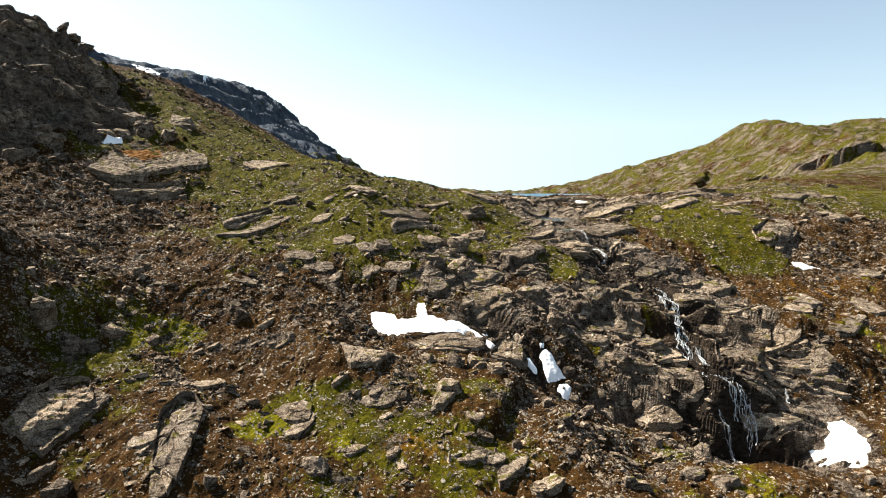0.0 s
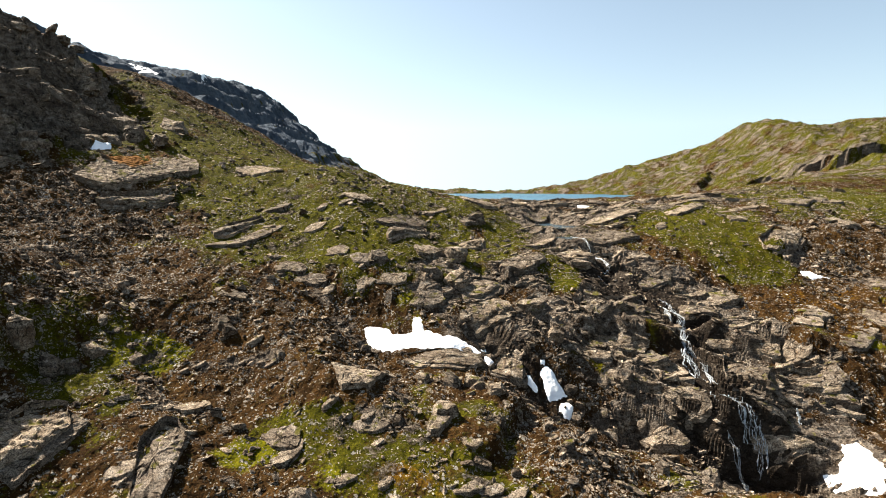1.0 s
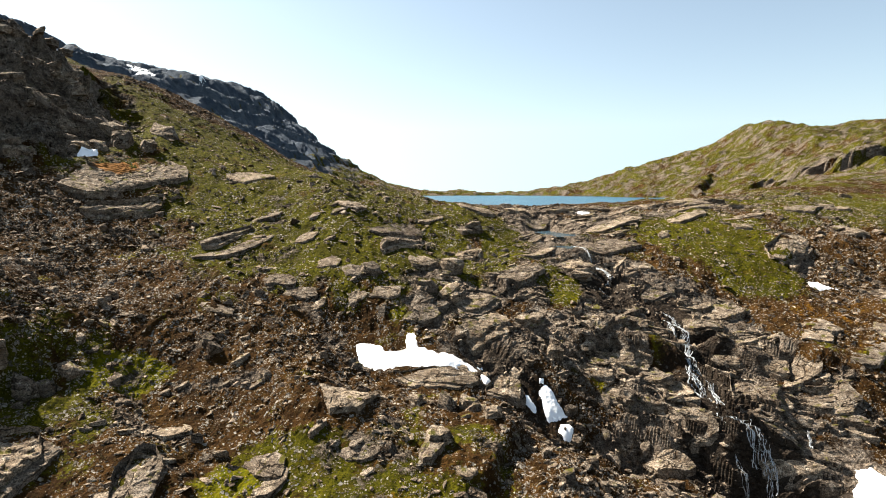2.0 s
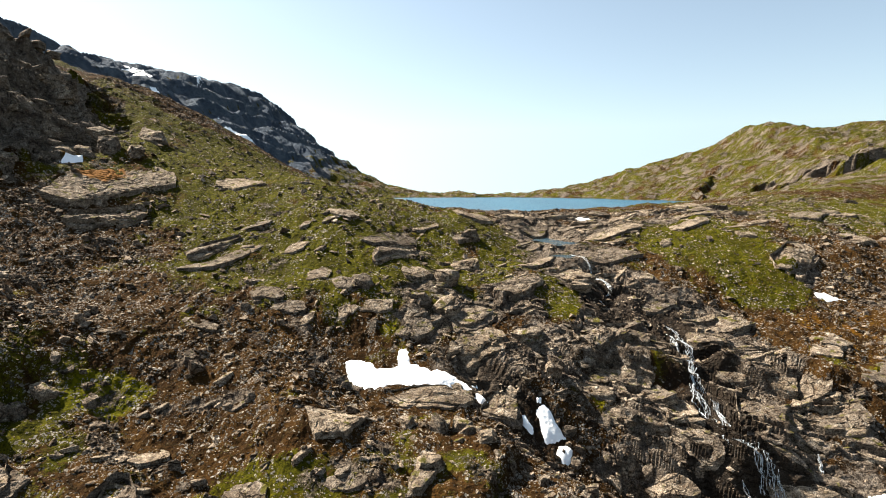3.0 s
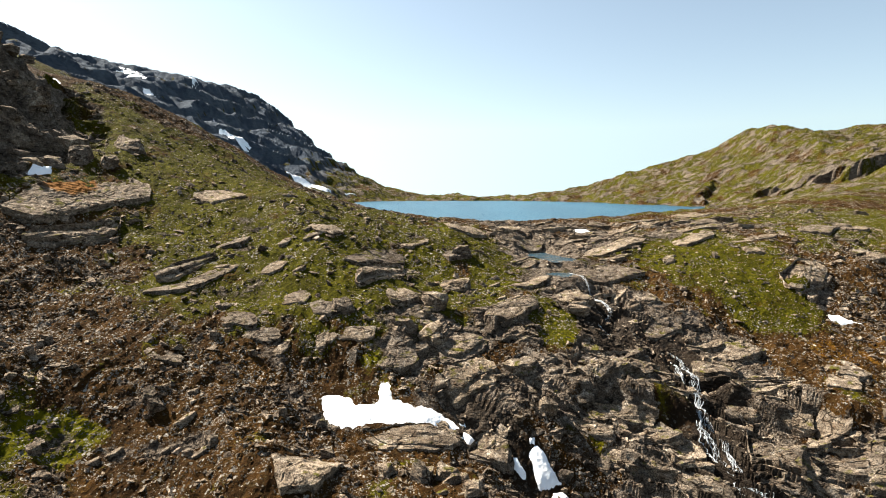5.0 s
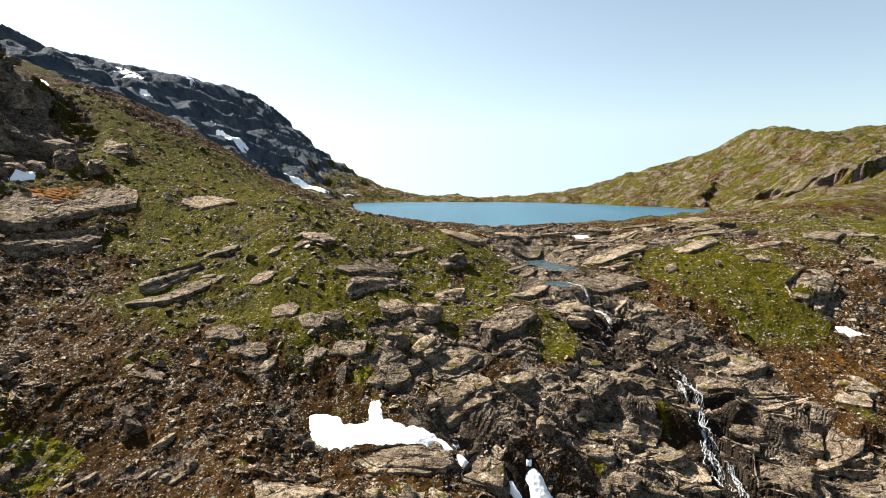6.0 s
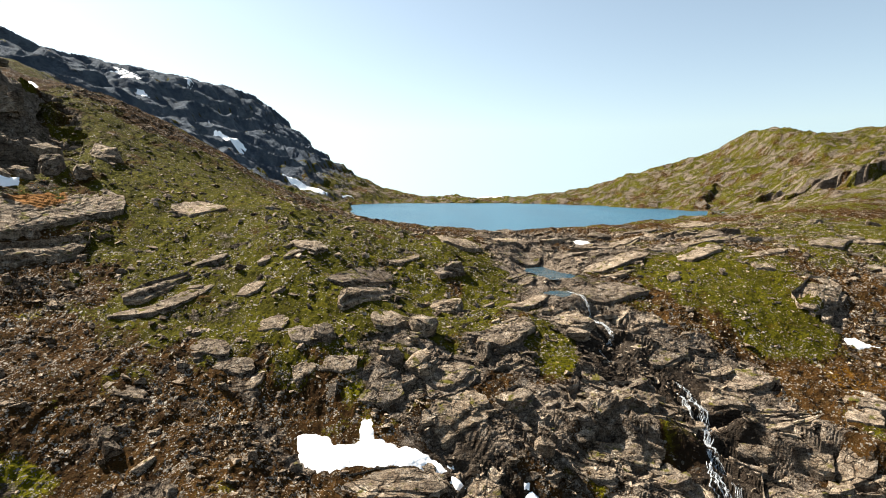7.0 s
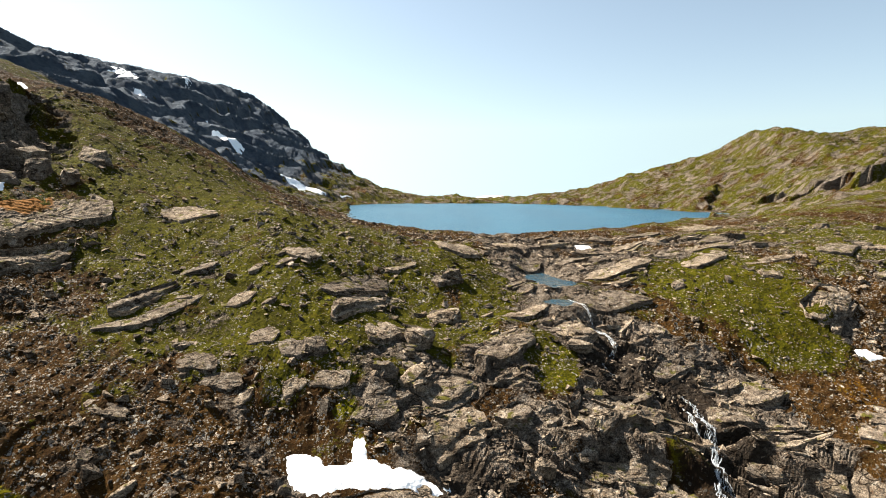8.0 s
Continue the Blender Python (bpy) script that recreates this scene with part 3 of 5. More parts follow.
def height(x, y, grid=None):
    """The built ground's height at places in plan."""
    grid = GRID_Z if grid is None else grid
    x, y = np.asarray(x, float), np.asarray(y, float)
    r = np.clip(np.interp(y, GRID_Y, np.arange(len(GRID_Y))), 0, len(GRID_Y) - 1.001)
    c = np.clip(np.interp(x / half_width(y), GRID_U, np.arange(len(GRID_U))), 0, len(GRID_U) - 1.001)
    i, j = r.astype(int), c.astype(int)
    r, c = r - i, c - j
    return (grid[i, j] * (1 - c) + grid[i, j + 1] * c) * (1 - r) + (grid[i + 1, j] * (1 - c) + grid[i + 1, j + 1] * c) * r



def build_lake():
    rim = [(-140, 240), (260, 240), (260, 740), (-140, 740)]
    ob = mesh_object("lake", [(x, y, 0.0) for x, y in rim], [(0, 1, 2, 3)], WATER)
    return tagged(ob, "deep blue rippled mountain lake behind the rock lip", "lake", kind="structure")


build_lake()

# ---- rocks ----
FALL = [(51, 138), (53, 131), (53, 122), (53, 113), (50, 104), (53, 101), (55, 98)]
def rock_mesh(name, long, deep, high, layers, seed, cuts=2, sink=0.6, rugged=0.09):
    """An angular block or a pile of beds: one mesh, its foot below z = 0."""
    rng = random.Random(seed)
    bm = bmesh.new()
    z = -sink * high
    for k in range(layers):
        thick = high * (1 + sink) / layers * rng.uniform(0.8, 1.2)
        if k == layers - 1:
            thick = high - z
        n = rng.randint(5, 8)
        shift = Vector((rng.uniform(-0.06, 0.06) * long, rng.uniform(-0.08, 0.08) * deep, 0))
        grow = rng.uniform(0.86, 1.04) if layers > 1 else 1.0
        spin = rng.uniform(0, 6.28)
        slant = Vector((rng.uniform(-0.22, 0.22) * long, rng.uniform(-0.22, 0.22) * deep, 0)) / layers
        pts = []
        for i in range(n):
            a = spin + (i + rng.uniform(-0.32, 0.32)) * 2 * math.pi / n
            c, s = math.cos(a), math.sin(a)
            r = grow * rng.uniform(0.66, 1.12) / (abs(c) ** 2.6 + abs(s) ** 2.6) ** (1 / 2.6)
            p = Vector((c * r * long / 2, s * r * deep / 2, 0)) + shift
            lift = (rng.uniform(-0.10, 0.10) + 0.10 * c * rng.choice((-1, 1))) * thick
            pts.append(bm.verts.new((p.x * 0.94, p.y * 0.94, z)))
            pts.append(bm.verts.new((p.x, p.y, z + thick * rng.uniform(0.55, 0.85))))
            inset = rng.uniform(0.62, 0.95)
            pts.append(bm.verts.new((p.x * inset + slant.x, p.y * inset + slant.y, z + thick + lift)))
        made = bmesh.ops.convex_hull(bm, input=pts)
        bmesh.ops.delete(bm, geom=[v for v in made["geom_interior"] if isinstance(v, bmesh.types.BMVert)], context="VERTS")
        z += thick * 0.97
    bmesh.ops.delete(bm, geom=[v for v in bm.verts if not v.link_faces], context="VERTS")
    if cuts:
        bmesh.ops.subdivide_edges(bm, edges=bm.edges[:], cuts=cuts, use_grid_fill=True)
        amp = rugged * min(long, deep, high * 2)
        size = max(0.6, min(long, deep) * 0.45)
        off = Vector((seed * 3.1, seed * 1.7, 0))
        for v in bm.verts:
            v.co += amp * noise.noise_vector(v.co / size + off) + 0.5 * amp * noise.noise_vector(v.co / size * 3 + off)
    me = bpy.data.meshes.new(name)
    bm.to_mesh(me)
    bm.free()
    me.materials.append(ROCK)
    return me


def rest(x, y, turn=0.0, tilt=0.0, spin=0.0, lift=0.0, follow=0.55):
    """A pose on the ground, leaning part of the way with its slope."""
    e = 2.0
    z = float(height(x, y))
    h = land(np.array([x - e, x + e, x, x]), np.array([y, y, y - e, y + e]))
    sx, sy = math.degrees(math.atan2(h[1] - h[0], 2 * e)), math.degrees(math.atan2(h[3] - h[2], 2 * e))
    return pose(x, y, z + lift, follow * sy + tilt, turn if turn else -follow * sx, spin)


COUNT = [0]


def boulder(x, y, long, deep, high, turn, tilt, layers, label):
    COUNT[0] += 1
    long, deep, high = 1.1 * long, 1.1 * deep, 1.1 * high
    ob = new("boulder", rock_mesh("boulder", long, deep, high * 0.72, layers, COUNT[0], 3 if long > 6 else 2))
    ob.matrix_world = rest(x, y, turn, tilt, (COUNT[0] * 37) % 60 - 30, -0.36 * high, 0.55)
    return tagged(ob, label, "boulder", "boulders on the slope")


OUTCROPS = []
TOPS = np.full((200, 140), -1e3)


def outline(long, deep, rng, th):
    """Reach of a broken, straight-sided outline in the directions th."""
    n = rng.randint(7, 10)
    at = sorted((i + rng.uniform(-0.3, 0.3)) * 2 * math.pi / n for i in range(n))
    tips = []
    for a in at:
        c, s = math.cos(a), math.sin(a)
        r = rng.uniform(0.72, 1.14) / (abs(c) ** 2.8 + abs(s) ** 2.8) ** (1 / 2.8)
        tips.append((c * r * long / 2, s * r * deep / 2))
    reach = np.full(len(th), 1e9)
    dx, dy = np.cos(th), np.sin(th)
    for (ax, ay), (bx, by) in zip(tips, [*tips[1:], tips[0]]):
        ex, ey = bx - ax, by - ay
        den = dx * ey - dy * ex
        den = np.where(np.abs(den) < 1e-9, 1e-9, den)
        far, along_edge = (ax * ey - ay * ex) / den, (ax * dy - ay * dx) / den
        hit = (far > 0) & (along_edge >= -0.001) & (along_edge <= 1.001)
        reach = np.where(hit, np.minimum(reach, far), reach)
    return np.where(reach > 1e8, 0.4 * deep, reach)


def bed_shape(x, y, long, deep, low, high, turn, face, rng, seed):
    """One bed of rock that lies in the slope: it rises from the ground behind and breaks off at its face."""
    na = int(np.clip(math.pi * (long + deep) / 2 / 0.42, 22, 104))
    nr = int(np.clip(deep / 0.75, 5, 18))
    th = np.linspace(0, 2 * math.pi, na, endpoint=False)
    reach = outline(long, deep, rng, th) * (1 + 0.05 * fbm(th * 4, th * 0 + seed * 0.37, 3, 200))
    c, s = math.cos(radians(turn)), math.sin(radians(turn))
    fx, fy = math.cos(radians(face)), math.sin(radians(face))
    span = math.hypot(long / 2 * (c * fx + s * fy), deep / 2 * (c * fy - s * fx))
    rings = [*np.linspace(0, 1, nr + 1)[1:], 1.0, 0.97]
    r = np.array(rings)[:, None]
    u, v = r * reach * np.cos(th), r * reach * np.sin(th)
    wx, wy = x + c * u - s * v, y + s * u + c * v
    q = ((wx - x) * fx + (wy - y) * fy) / span
    base = height(wx, wy, GRID_EVEN)
    rise = 0.46 + 0.54 * np.clip(q, -1.5, 1.2) + 0.12 * fbm(wx / 2.5, wy / 2.5, 2, 240)
    rim, idn, ox, oy = cells((u + 0.5 * fbm(u / 3, v / 3, 2, 210 + seed)) / (0.30 * long + 1.0), v / (0.26 * deep + 0.8), 220 + seed % 40)
    keep = min(1.0, high / 2.5)
    top = base + high * rise - 0.10 * high * ss(0.86, 1.0, r)
    top = top + keep * (0.40 * (idn - 0.5) + 0.35 * (idn - 0.5) * ox - 0.32 * (1 - ss(0.0, 0.07, rim)))
    top = top + keep * (0.18 * fbm(wx / 3.0, wy / 2.0, 3, 230) + 0.12 * fbm(wx / 0.9, wy / 0.7, 2, 236))
    # thin beds show as steps across the top
    bed = (top + 0.25 * u) / 0.7
    f = bed - np.floor(bed)
    top = top + 0.22 * keep * (ss(0.75, 1.0, f) - f)
    top[-2] = np.maximum(base[-2] + low, top[-3] - 0.45 * (high - low))
    top[-1] = base[-1] + low - 0.7
    mid = float(np.mean(top[0]))
    i, j = np.rint((wy[:-2] - 90) / 0.5).astype(int), np.rint((wx[:-2] - 20) / 0.5).astype(int)
    ok = (i >= 0) & (i < TOPS.shape[0]) & (j >= 0) & (j < TOPS.shape[1])
    np.maximum.at(TOPS, (i[ok], j[ok]), top[:-2][ok])
    verts = [(x, y, mid)] + np.stack([wx, wy, top], -1).reshape(-1, 3).tolist()
    faces = [(0, 1 + i, 1 + (i + 1) % na) for i in range(na)]
    for k in range(len(rings) - 1):
        a, b = 1 + k * na, 1 + (k + 1) * na
        faces += [(a + i, b + i, b + (i + 1) % na, a + (i + 1) % na) for i in range(na)]
    return verts, faces, mid


def bed_mesh(name, x, y, *shape):
    verts, faces, mid = bed_shape(x, y, *shape)
    me = bpy.data.meshes.new(name)
    me.from_pydata([(a - x, b - y, z - mid) for a, b, z in verts], [], faces)
    me.materials.append(ROCK)
    return me, mid


def outcrop(x, y, long, deep, high, turn, layers, label, face=-55):
    """Bedrock that shows through the slope: one bed, or several that are parts of it."""
    COUNT[0] += 1
    rng = random.Random(COUNT[0])
    OUTCROPS.append((x, y, long, deep, turn))
    if layers == 1:
        me, mid = bed_mesh("flat_rock", x, y, long, deep, -0.3, high, turn, face, rng, COUNT[0])
        ob = new("flat_rock", me)
        ob.location = (x, y, mid)
    else:
        ob = new("flat_rock")
        ob.location = (x, y, float(height(x, y)))
        fx, fy = math.cos(radians(face)), math.sin(radians(face))
        for k in range(layers):
            layer = "base_layer" if k == 0 else "top_layer" if k == layers - 1 else "middle_layer"
            grow, shift = (1.0 if k % 2 == 0 else rng.uniform(0.9, 1.02)), 0.10 * deep * (0.5 - k / (layers - 1)) + rng.uniform(-0.03, 0.03) * deep
            bx, by = x + fx * shift, y + fy * shift
            me, mid = bed_mesh(layer, bx, by, long * grow, deep * grow, high * k / layers - 0.25, high * (k + 1) / layers, turn, face, rng, COUNT[0] + 60 * k)
            bed = new(layer, me)
            bed.parent = ob
            bed.location = (bx - ob.location.x, by - ob.location.y, mid - ob.location.z)
    return tagged(ob, label, "flat rock", "flat rocks in the slope")


outcrop(-81.1, 164.4, 33.5, 14.9, 2.1, 52, 1, "broad pale gneiss slab with orange lichen on the hillside")
outcrop(-75.7, 150.9, 19.4, 6.1, 2.2, 40, 3, "dark layered rock ledge beneath the broad slab")
outcrop(-53.9, 177.9, 16.4, 10.4, 1.0, -18, 1, "pale weathered gneiss slab bedded in the grassy slope")
outcrop(-21.6, 159.5, 9.4, 6.7, 1.1, 32, 1, "pale weathered gneiss slab bedded in the grassy slope")
outcrop(-24.0, 155.4, 6.8, 2.5, 0.7, 48, 1, "pale weathered gneiss slab bedded in the grassy slope")
outcrop(-31.0, 144.8, 6.6, 4.4, 0.7, 11, 1, "pale weathered gneiss slab bedded in the grassy slope")
outcrop(-45.0, 141.5, 20.6, 4.5, 0.9, 37, 1, "long narrow gneiss ledge above the brown heath")
outcrop(-49.3, 145.2, 15.5, 4.2, 1.9, 50, 2, "long dark gneiss step above the brown heath")
outcrop(-43.0, 154.9, 8.2, 3.3, 1.0, 27, 1, "dark layered gneiss outcrop in the heath")
outcrop(-9.5, 156.9, 18.8, 6.8, 1.0, 57, 1, "pale weathered gneiss slab bedded in the grassy slope")
outcrop(-7.2, 149.5, 21.5, 5.3, 2.0, 58, 2, "overhanging pale slab with a dark hollow beneath")
outcrop(8.4, 167.6, 8.6, 4.5, 1.4, 42, 1, "dark layered gneiss outcrop in the heath")
outcrop(-3.1, 140.9, 9.9, 6.5, 1.4, 52, 1, "pale weathered gneiss slab bedded in the grassy slope")
outcrop(-23.2, 135.3, 5.9, 5.0, 0.6, 16, 1, "pale weathered gneiss slab bedded in the grassy slope")
outcrop(-16.7, 132.9, 9.1, 5.9, 1.2, 3, 1, "pale weathered gneiss slab bedded in the grassy slope")
outcrop(-33.0, 129.8, 8.4, 4.1, 0.9, -25, 1, "grey lichened gneiss outcrop in the brown heath")
outcrop(-27.3, 126.5, 7.3, 3.1, 0.9, -1, 1, "grey lichened gneiss outcrop in the brown heath")
outcrop(-42.2, 118.9, 8.8, 2.3, 0.6, -7, 1, "grey lichened gneiss outcrop in the brown heath")
outcrop(20.2, 143.1, 22.0, 8.8, 2.0, 53, 1, "smooth pale whaleback slab sloping to the gully")
outcrop(25.7, 158.1, 14.0, 6.5, 1.1, 30, 1, "pale weathered gneiss slab bedded in the grassy slope")
outcrop(8.3, 129.2, 12.1, 6.8, 1.5, 36, 2, "dark layered gneiss outcrop in the heath")
outcrop(9.6, 123.3, 11.6, 7.2, 1.6, 20, 2, "dark layered gneiss outcrop in the heath")
outcrop(20.3, 126.2, 6.8, 4.2, 1.5, 37, 2, "dark layered gneiss outcrop in the heath")
outcrop(34.7, 151.2, 8.2, 8.2, 1.5, -5, 2, "pale weathered gneiss slab bedded in the grassy slope")
outcrop(-10.2, 128.1, 7.6, 2.6, 1.0, 1, 1, "dark layered gneiss outcrop in the heath")
outcrop(-2.7, 124.6, 8.3, 4.2, 1.4, 9, 1, "dark layered gneiss outcrop in the heath")
outcrop(45.0, 165.1, 17.9, 9.2, 1.2, 8, 1, "pale ice-smoothed gneiss slab by the lake outlet")
outcrop(46.2, 200.4, 22.0, 8.3, 0.9, 40, 1, "pale ice-smoothed gneiss slab by the lake outlet")
outcrop(52.9, 183.2, 20.8, 8.3, 1.1, 25, 2, "pale ice-smoothed gneiss slab by the lake outlet")
outcrop(65.3, 214.9, 22.0, 10.6, 1.2, 53, 2, "pale ice-smoothed gneiss slab by the lake outlet")
outcrop(10.4, 191.0, 15.8, 15.0, 1.2, 27, 1, "pale ice-smoothed gneiss slab by the lake outlet")
outcrop(-1.3, 169.3, 9.4, 2.9, 0.7, 37, 1, "pale ice-smoothed gneiss slab by the lake outlet")
outcrop(75.4, 185.7, 15.3, 7.7, 1.2, 21, 1, "pale ice-smoothed gneiss slab by the lake outlet")
outcrop(82.1, 195.8, 15.0, 9.4, 0.9, 5, 1, "pale ice-smoothed gneiss slab by the lake outlet")
outcrop(115.4, 193.4, 16.4, 10.0, 1.2, 31, 1, "pale ice-smoothed gneiss slab by the lake outlet")
outcrop(127.8, 197.0, 9.6, 8.9, 0.9, 11, 1, "pale ice-smoothed gneiss slab by the lake outlet")
outcrop(29.2, 195.5, 15.2, 8.1, 0.9, 21, 1, "pale ice-smoothed gneiss slab by the lake outlet")
outcrop(27.6, 177.5, 12.9, 3.8, 0.9, 41, 2, "dark layered gneiss outcrop in the heath")
outcrop(52.1, 154.2, 5.2, 5.2, 1.1, -16, 2, "pale ice-smoothed gneiss slab by the lake outlet")
outcrop(80.2, 245.2, 22.0, 9.7, 0.9, 43, 1, "pale ice-smoothed gneiss slab by the lake outlet")
outcrop(102.5, 256.3, 22.0, 14.4, 0.7, -78, 1, "pale ice-smoothed gneiss slab by the lake outlet")
outcrop(92.2, 184.8, 18.9, 4.2, 0.6, 18, 1, "pale ice-smoothed gneiss slab by the lake outlet")
outcrop(37.8, 128.6, 20.5, 10.4, 2.9, 30, 2, "great pale slab overhanging a black hollow by the stream")
outcrop(58.4, 134.0, 10.0, 10.0, 2.2, -20, 1, "pale jointed slab beside the waterfall")
outcrop(66.6, 141.4, 8.7, 8.7, 2.1, -67, 1, "pale jointed slab beside the waterfall")
outcrop(60.4, 142.7, 11.7, 2.6, 1.2, 22, 2, "pale jointed slab beside the waterfall")
outcrop(52.3, 144.7, 10.9, 4.4, 1.0, 30, 2, "pale ice-smoothed gneiss slab by the lake outlet")
outcrop(59.3, 111.7, 10.2, 10.2, 2.9, -22, 2, "jointed tan rock wall beside the waterfall")
outcrop(59.6, 118.3, 3.4, 3.4, 2.1, 12, 1, "squared tan block in the waterfall cliff")
outcrop(43.5, 110.6, 9.1, 2.1, 1.9, -34, 2, "tan jointed gneiss bed of the waterfall cliff")
outcrop(44.6, 106.9, 9.8, 3.1, 2.2, -46, 3, "tan jointed gneiss bed of the waterfall cliff")
outcrop(42.8, 117.7, 4.0, 2.8, 1.2, -15, 1, "tan jointed gneiss bed of the waterfall cliff")
outcrop(65.8, 121.4, 8.9, 2.9, 1.6, -41, 2, "tan jointed gneiss bed of the waterfall cliff")
outcrop(62.7, 125.3, 9.6, 2.2, 1.4, 2, 1, "tan jointed gneiss bed of the waterfall cliff")
outcrop(56.3, 104.9, 8.7, 2.6, 1.9, -15, 2, "tan jointed gneiss bed of the waterfall cliff")
outcrop(45.6, 113.1, 5.2, 5.2, 2.0, -16, 1, "wet tan rock face beside the waterfall")
outcrop(30.6, 115.9, 6.8, 2.3, 1.2, -13, 2, "tan jointed gneiss bed of the waterfall cliff")
outcrop(34.7, 120.1, 9.4, 2.5, 1.2, 1, 2, "tan jointed gneiss bed of the waterfall cliff")
outcrop(33.7, 112.6, 6.6, 2.1, 1.2, -18, 2, "tan jointed gneiss bed of the waterfall cliff")
outcrop(44.5, 107.1, 9.9, 2.6, 1.6, -37, 2, "tan jointed gneiss bed of the waterfall cliff")
outcrop(57.4, 103.4, 8.6, 2.3, 1.6, -17, 2, "tan jointed gneiss bed of the waterfall cliff")
outcrop(58.4, 100.1, 11.3, 2.5, 1.5, -11, 2, "tan jointed gneiss bed of the waterfall cliff")
outcrop(94.9, 164.9, 15.2, 7.0, 1.9, 32, 3, "steep layered outcrop with a dark flank on the heath", -35)
outcrop(84.4, 134.3, 7.2, 7.2, 1.2, -73, 1, "grey lichened gneiss outcrop in the brown heath")
outcrop(71.8, 118.3, 6.1, 6.1, 1.5, -62, 1, "grey lichened gneiss outcrop in the brown heath")
outcrop(72.3, 109.1, 7.9, 3.6, 1.7, -14, 2, "grey lichened gneiss outcrop in the brown heath")
outcrop(72.1, 111.3, 8.6, 5.8, 1.5, -16, 1, "grey lichened gneiss outcrop in the brown heath")
outcrop(87.4, 123.3, 22.0, 4.8, 1.0, 38, 1, "grey lichened gneiss outcrop in the brown heath")
outcrop(98.7, 133.5, 9.0, 6.1, 0.9, -78, 1, "grey lichened gneiss outcrop in the brown heath")
outcrop(108.5, 148.5, 8.4, 8.4, 0.9, -29, 1, "grey lichened gneiss outcrop in the brown heath")
outcrop(80.7, 129.8, 6.7, 6.7, 0.9, -33, 1, "grey lichened gneiss outcrop in the brown heath")
outcrop(-57.7, 83.7, 13.6, 9.9, 2.7, 68, 2, "great brown slab in the shade of the cliff")
outcrop(-38.6, 80.9, 18.4, 5.9, 2.2, 102, 3, "tall pale layered rock rib", -20)
outcrop(-54.6, 75.4, 4.1, 1.9, 1.4, 55, 1, "grey lichened gneiss outcrop in the brown heath")
outcrop(-51.6, 73.5, 3.4, 2.2, 1.2, 36, 1, "grey lichened gneiss outcrop in the brown heath")
outcrop(-13.7, 100.3, 14.2, 8.3, 1.5, 65, 1, "broad flat-topped block below the snow patch")
outcrop(0.8, 112.6, 16.0, 4.3, 1.1, 4, 2, "low rock band at the lower edge of the snow")
outcrop(13.2, 112.4, 7.5, 4.4, 1.4, -8, 2, "dark layered gneiss outcrop in the heath")
outcrop(0.6, 91.8, 9.4, 4.1, 1.7, 69, 1, "pale gneiss block bedded in the mossy knoll")
outcrop(9.9, 78.4, 7.9, 3.2, 1.5, 50, 1, "pale gneiss block bedded in the mossy knoll")
outcrop(14.4, 76.1, 5.0, 3.7, 1.6, 34, 1, "pale gneiss block bedded in the mossy knoll")
outcrop(-23.6, 88.4, 8.8, 3.7, 0.9, -24, 1, "grey lichened gneiss outcrop in the brown heath")
outcrop(-21.7, 85.7, 5.1, 3.8, 0.9, 34, 1, "grey lichened gneiss outcrop in the brown heath")
outcrop(-10.3, 89.2, 6.4, 2.6, 0.7, -6, 1, "grey lichened gneiss outcrop in the brown heath")
outcrop(-39.0, 94.0, 6.1, 3.6, 0.7, 37, 1, "grey lichened gneiss outcrop in the brown heath")
outcrop(-13.5, 80.7, 4.9, 1.8, 0.6, 3, 1, "grey lichened gneiss outcrop in the brown heath")
outcrop(3.7, 79.4, 5.0, 1.8, 0.6, 13, 1, "pale gneiss block bedded in the mossy knoll")
outcrop(-42.8, 79.5, 5.5, 3.7, 1.0, 5, 2, "grey lichened gneiss outcrop in the brown heath")
outcrop(-123.2, 173.6, 18.2, 4.9, 2.5, 92, 2, "shaded layered gneiss bed of the dark cliff")
outcrop(-128.2, 177.8, 12.9, 3.4, 2.2, 97, 1, "shaded layered gneiss bed of the dark cliff")
outcrop(-111.9, 156.4, 11.8, 3.8, 2.5, 74, 2, "shaded layered gneiss bed of the dark cliff")
outcrop(-109.5, 180.9, 20.9, 11.4, 3.1, 71, 2, "shaded layered gneiss bed of the dark cliff")
outcrop(-104.8, 156.2, 7.7, 7.7, 3.1, 31, 2, "shaded layered gneiss bed of the dark cliff")
outcrop(-117.0, 166.1, 13.2, 3.8, 2.5, 81, 2, "shaded layered gneiss bed of the dark cliff")
outcrop(-123.4, 211.7, 22.0, 15.0, 2.5, 96, 2, "shaded layered gneiss bed of the dark cliff")
outcrop(-105.9, 145.6, 7.6, 4.7, 2.5, 61, 2, "shaded layered gneiss bed of the dark cliff")
boulder(-80.6, 155.4, 4.0, 3.2, 3.6, 0, 0, 1, "grey angular boulder perched on a layered ledge")
boulder(-84.4, 179.9, 6.3, 5.0, 4.4, 0, 0, 1, "pale cracked boulder on the grassy hillside")
boulder(-86.3, 194.7, 10.3, 6.2, 5.2, 0, 0, 1, "dark flat-topped boulder on the grassy hillside")
boulder(-91.7, 179.6, 7.1, 6.4, 7.1, 0, 0, 1, "shaded boulder at the foot of the cliff")
boulder(-94.9, 173.5, 6.0, 4.8, 5.4, 0, 0, 1, "angular grey gneiss boulder lying on the heath")
boulder(10.3, 168.8, 5.9, 4.1, 4.1, 0, 0, 1, "angular grey gneiss boulder lying on the heath")
boulder(7.5, 152.9, 8.1, 4.1, 3.2, -8, 0, 1, "dark rock beside a grassy hollow")
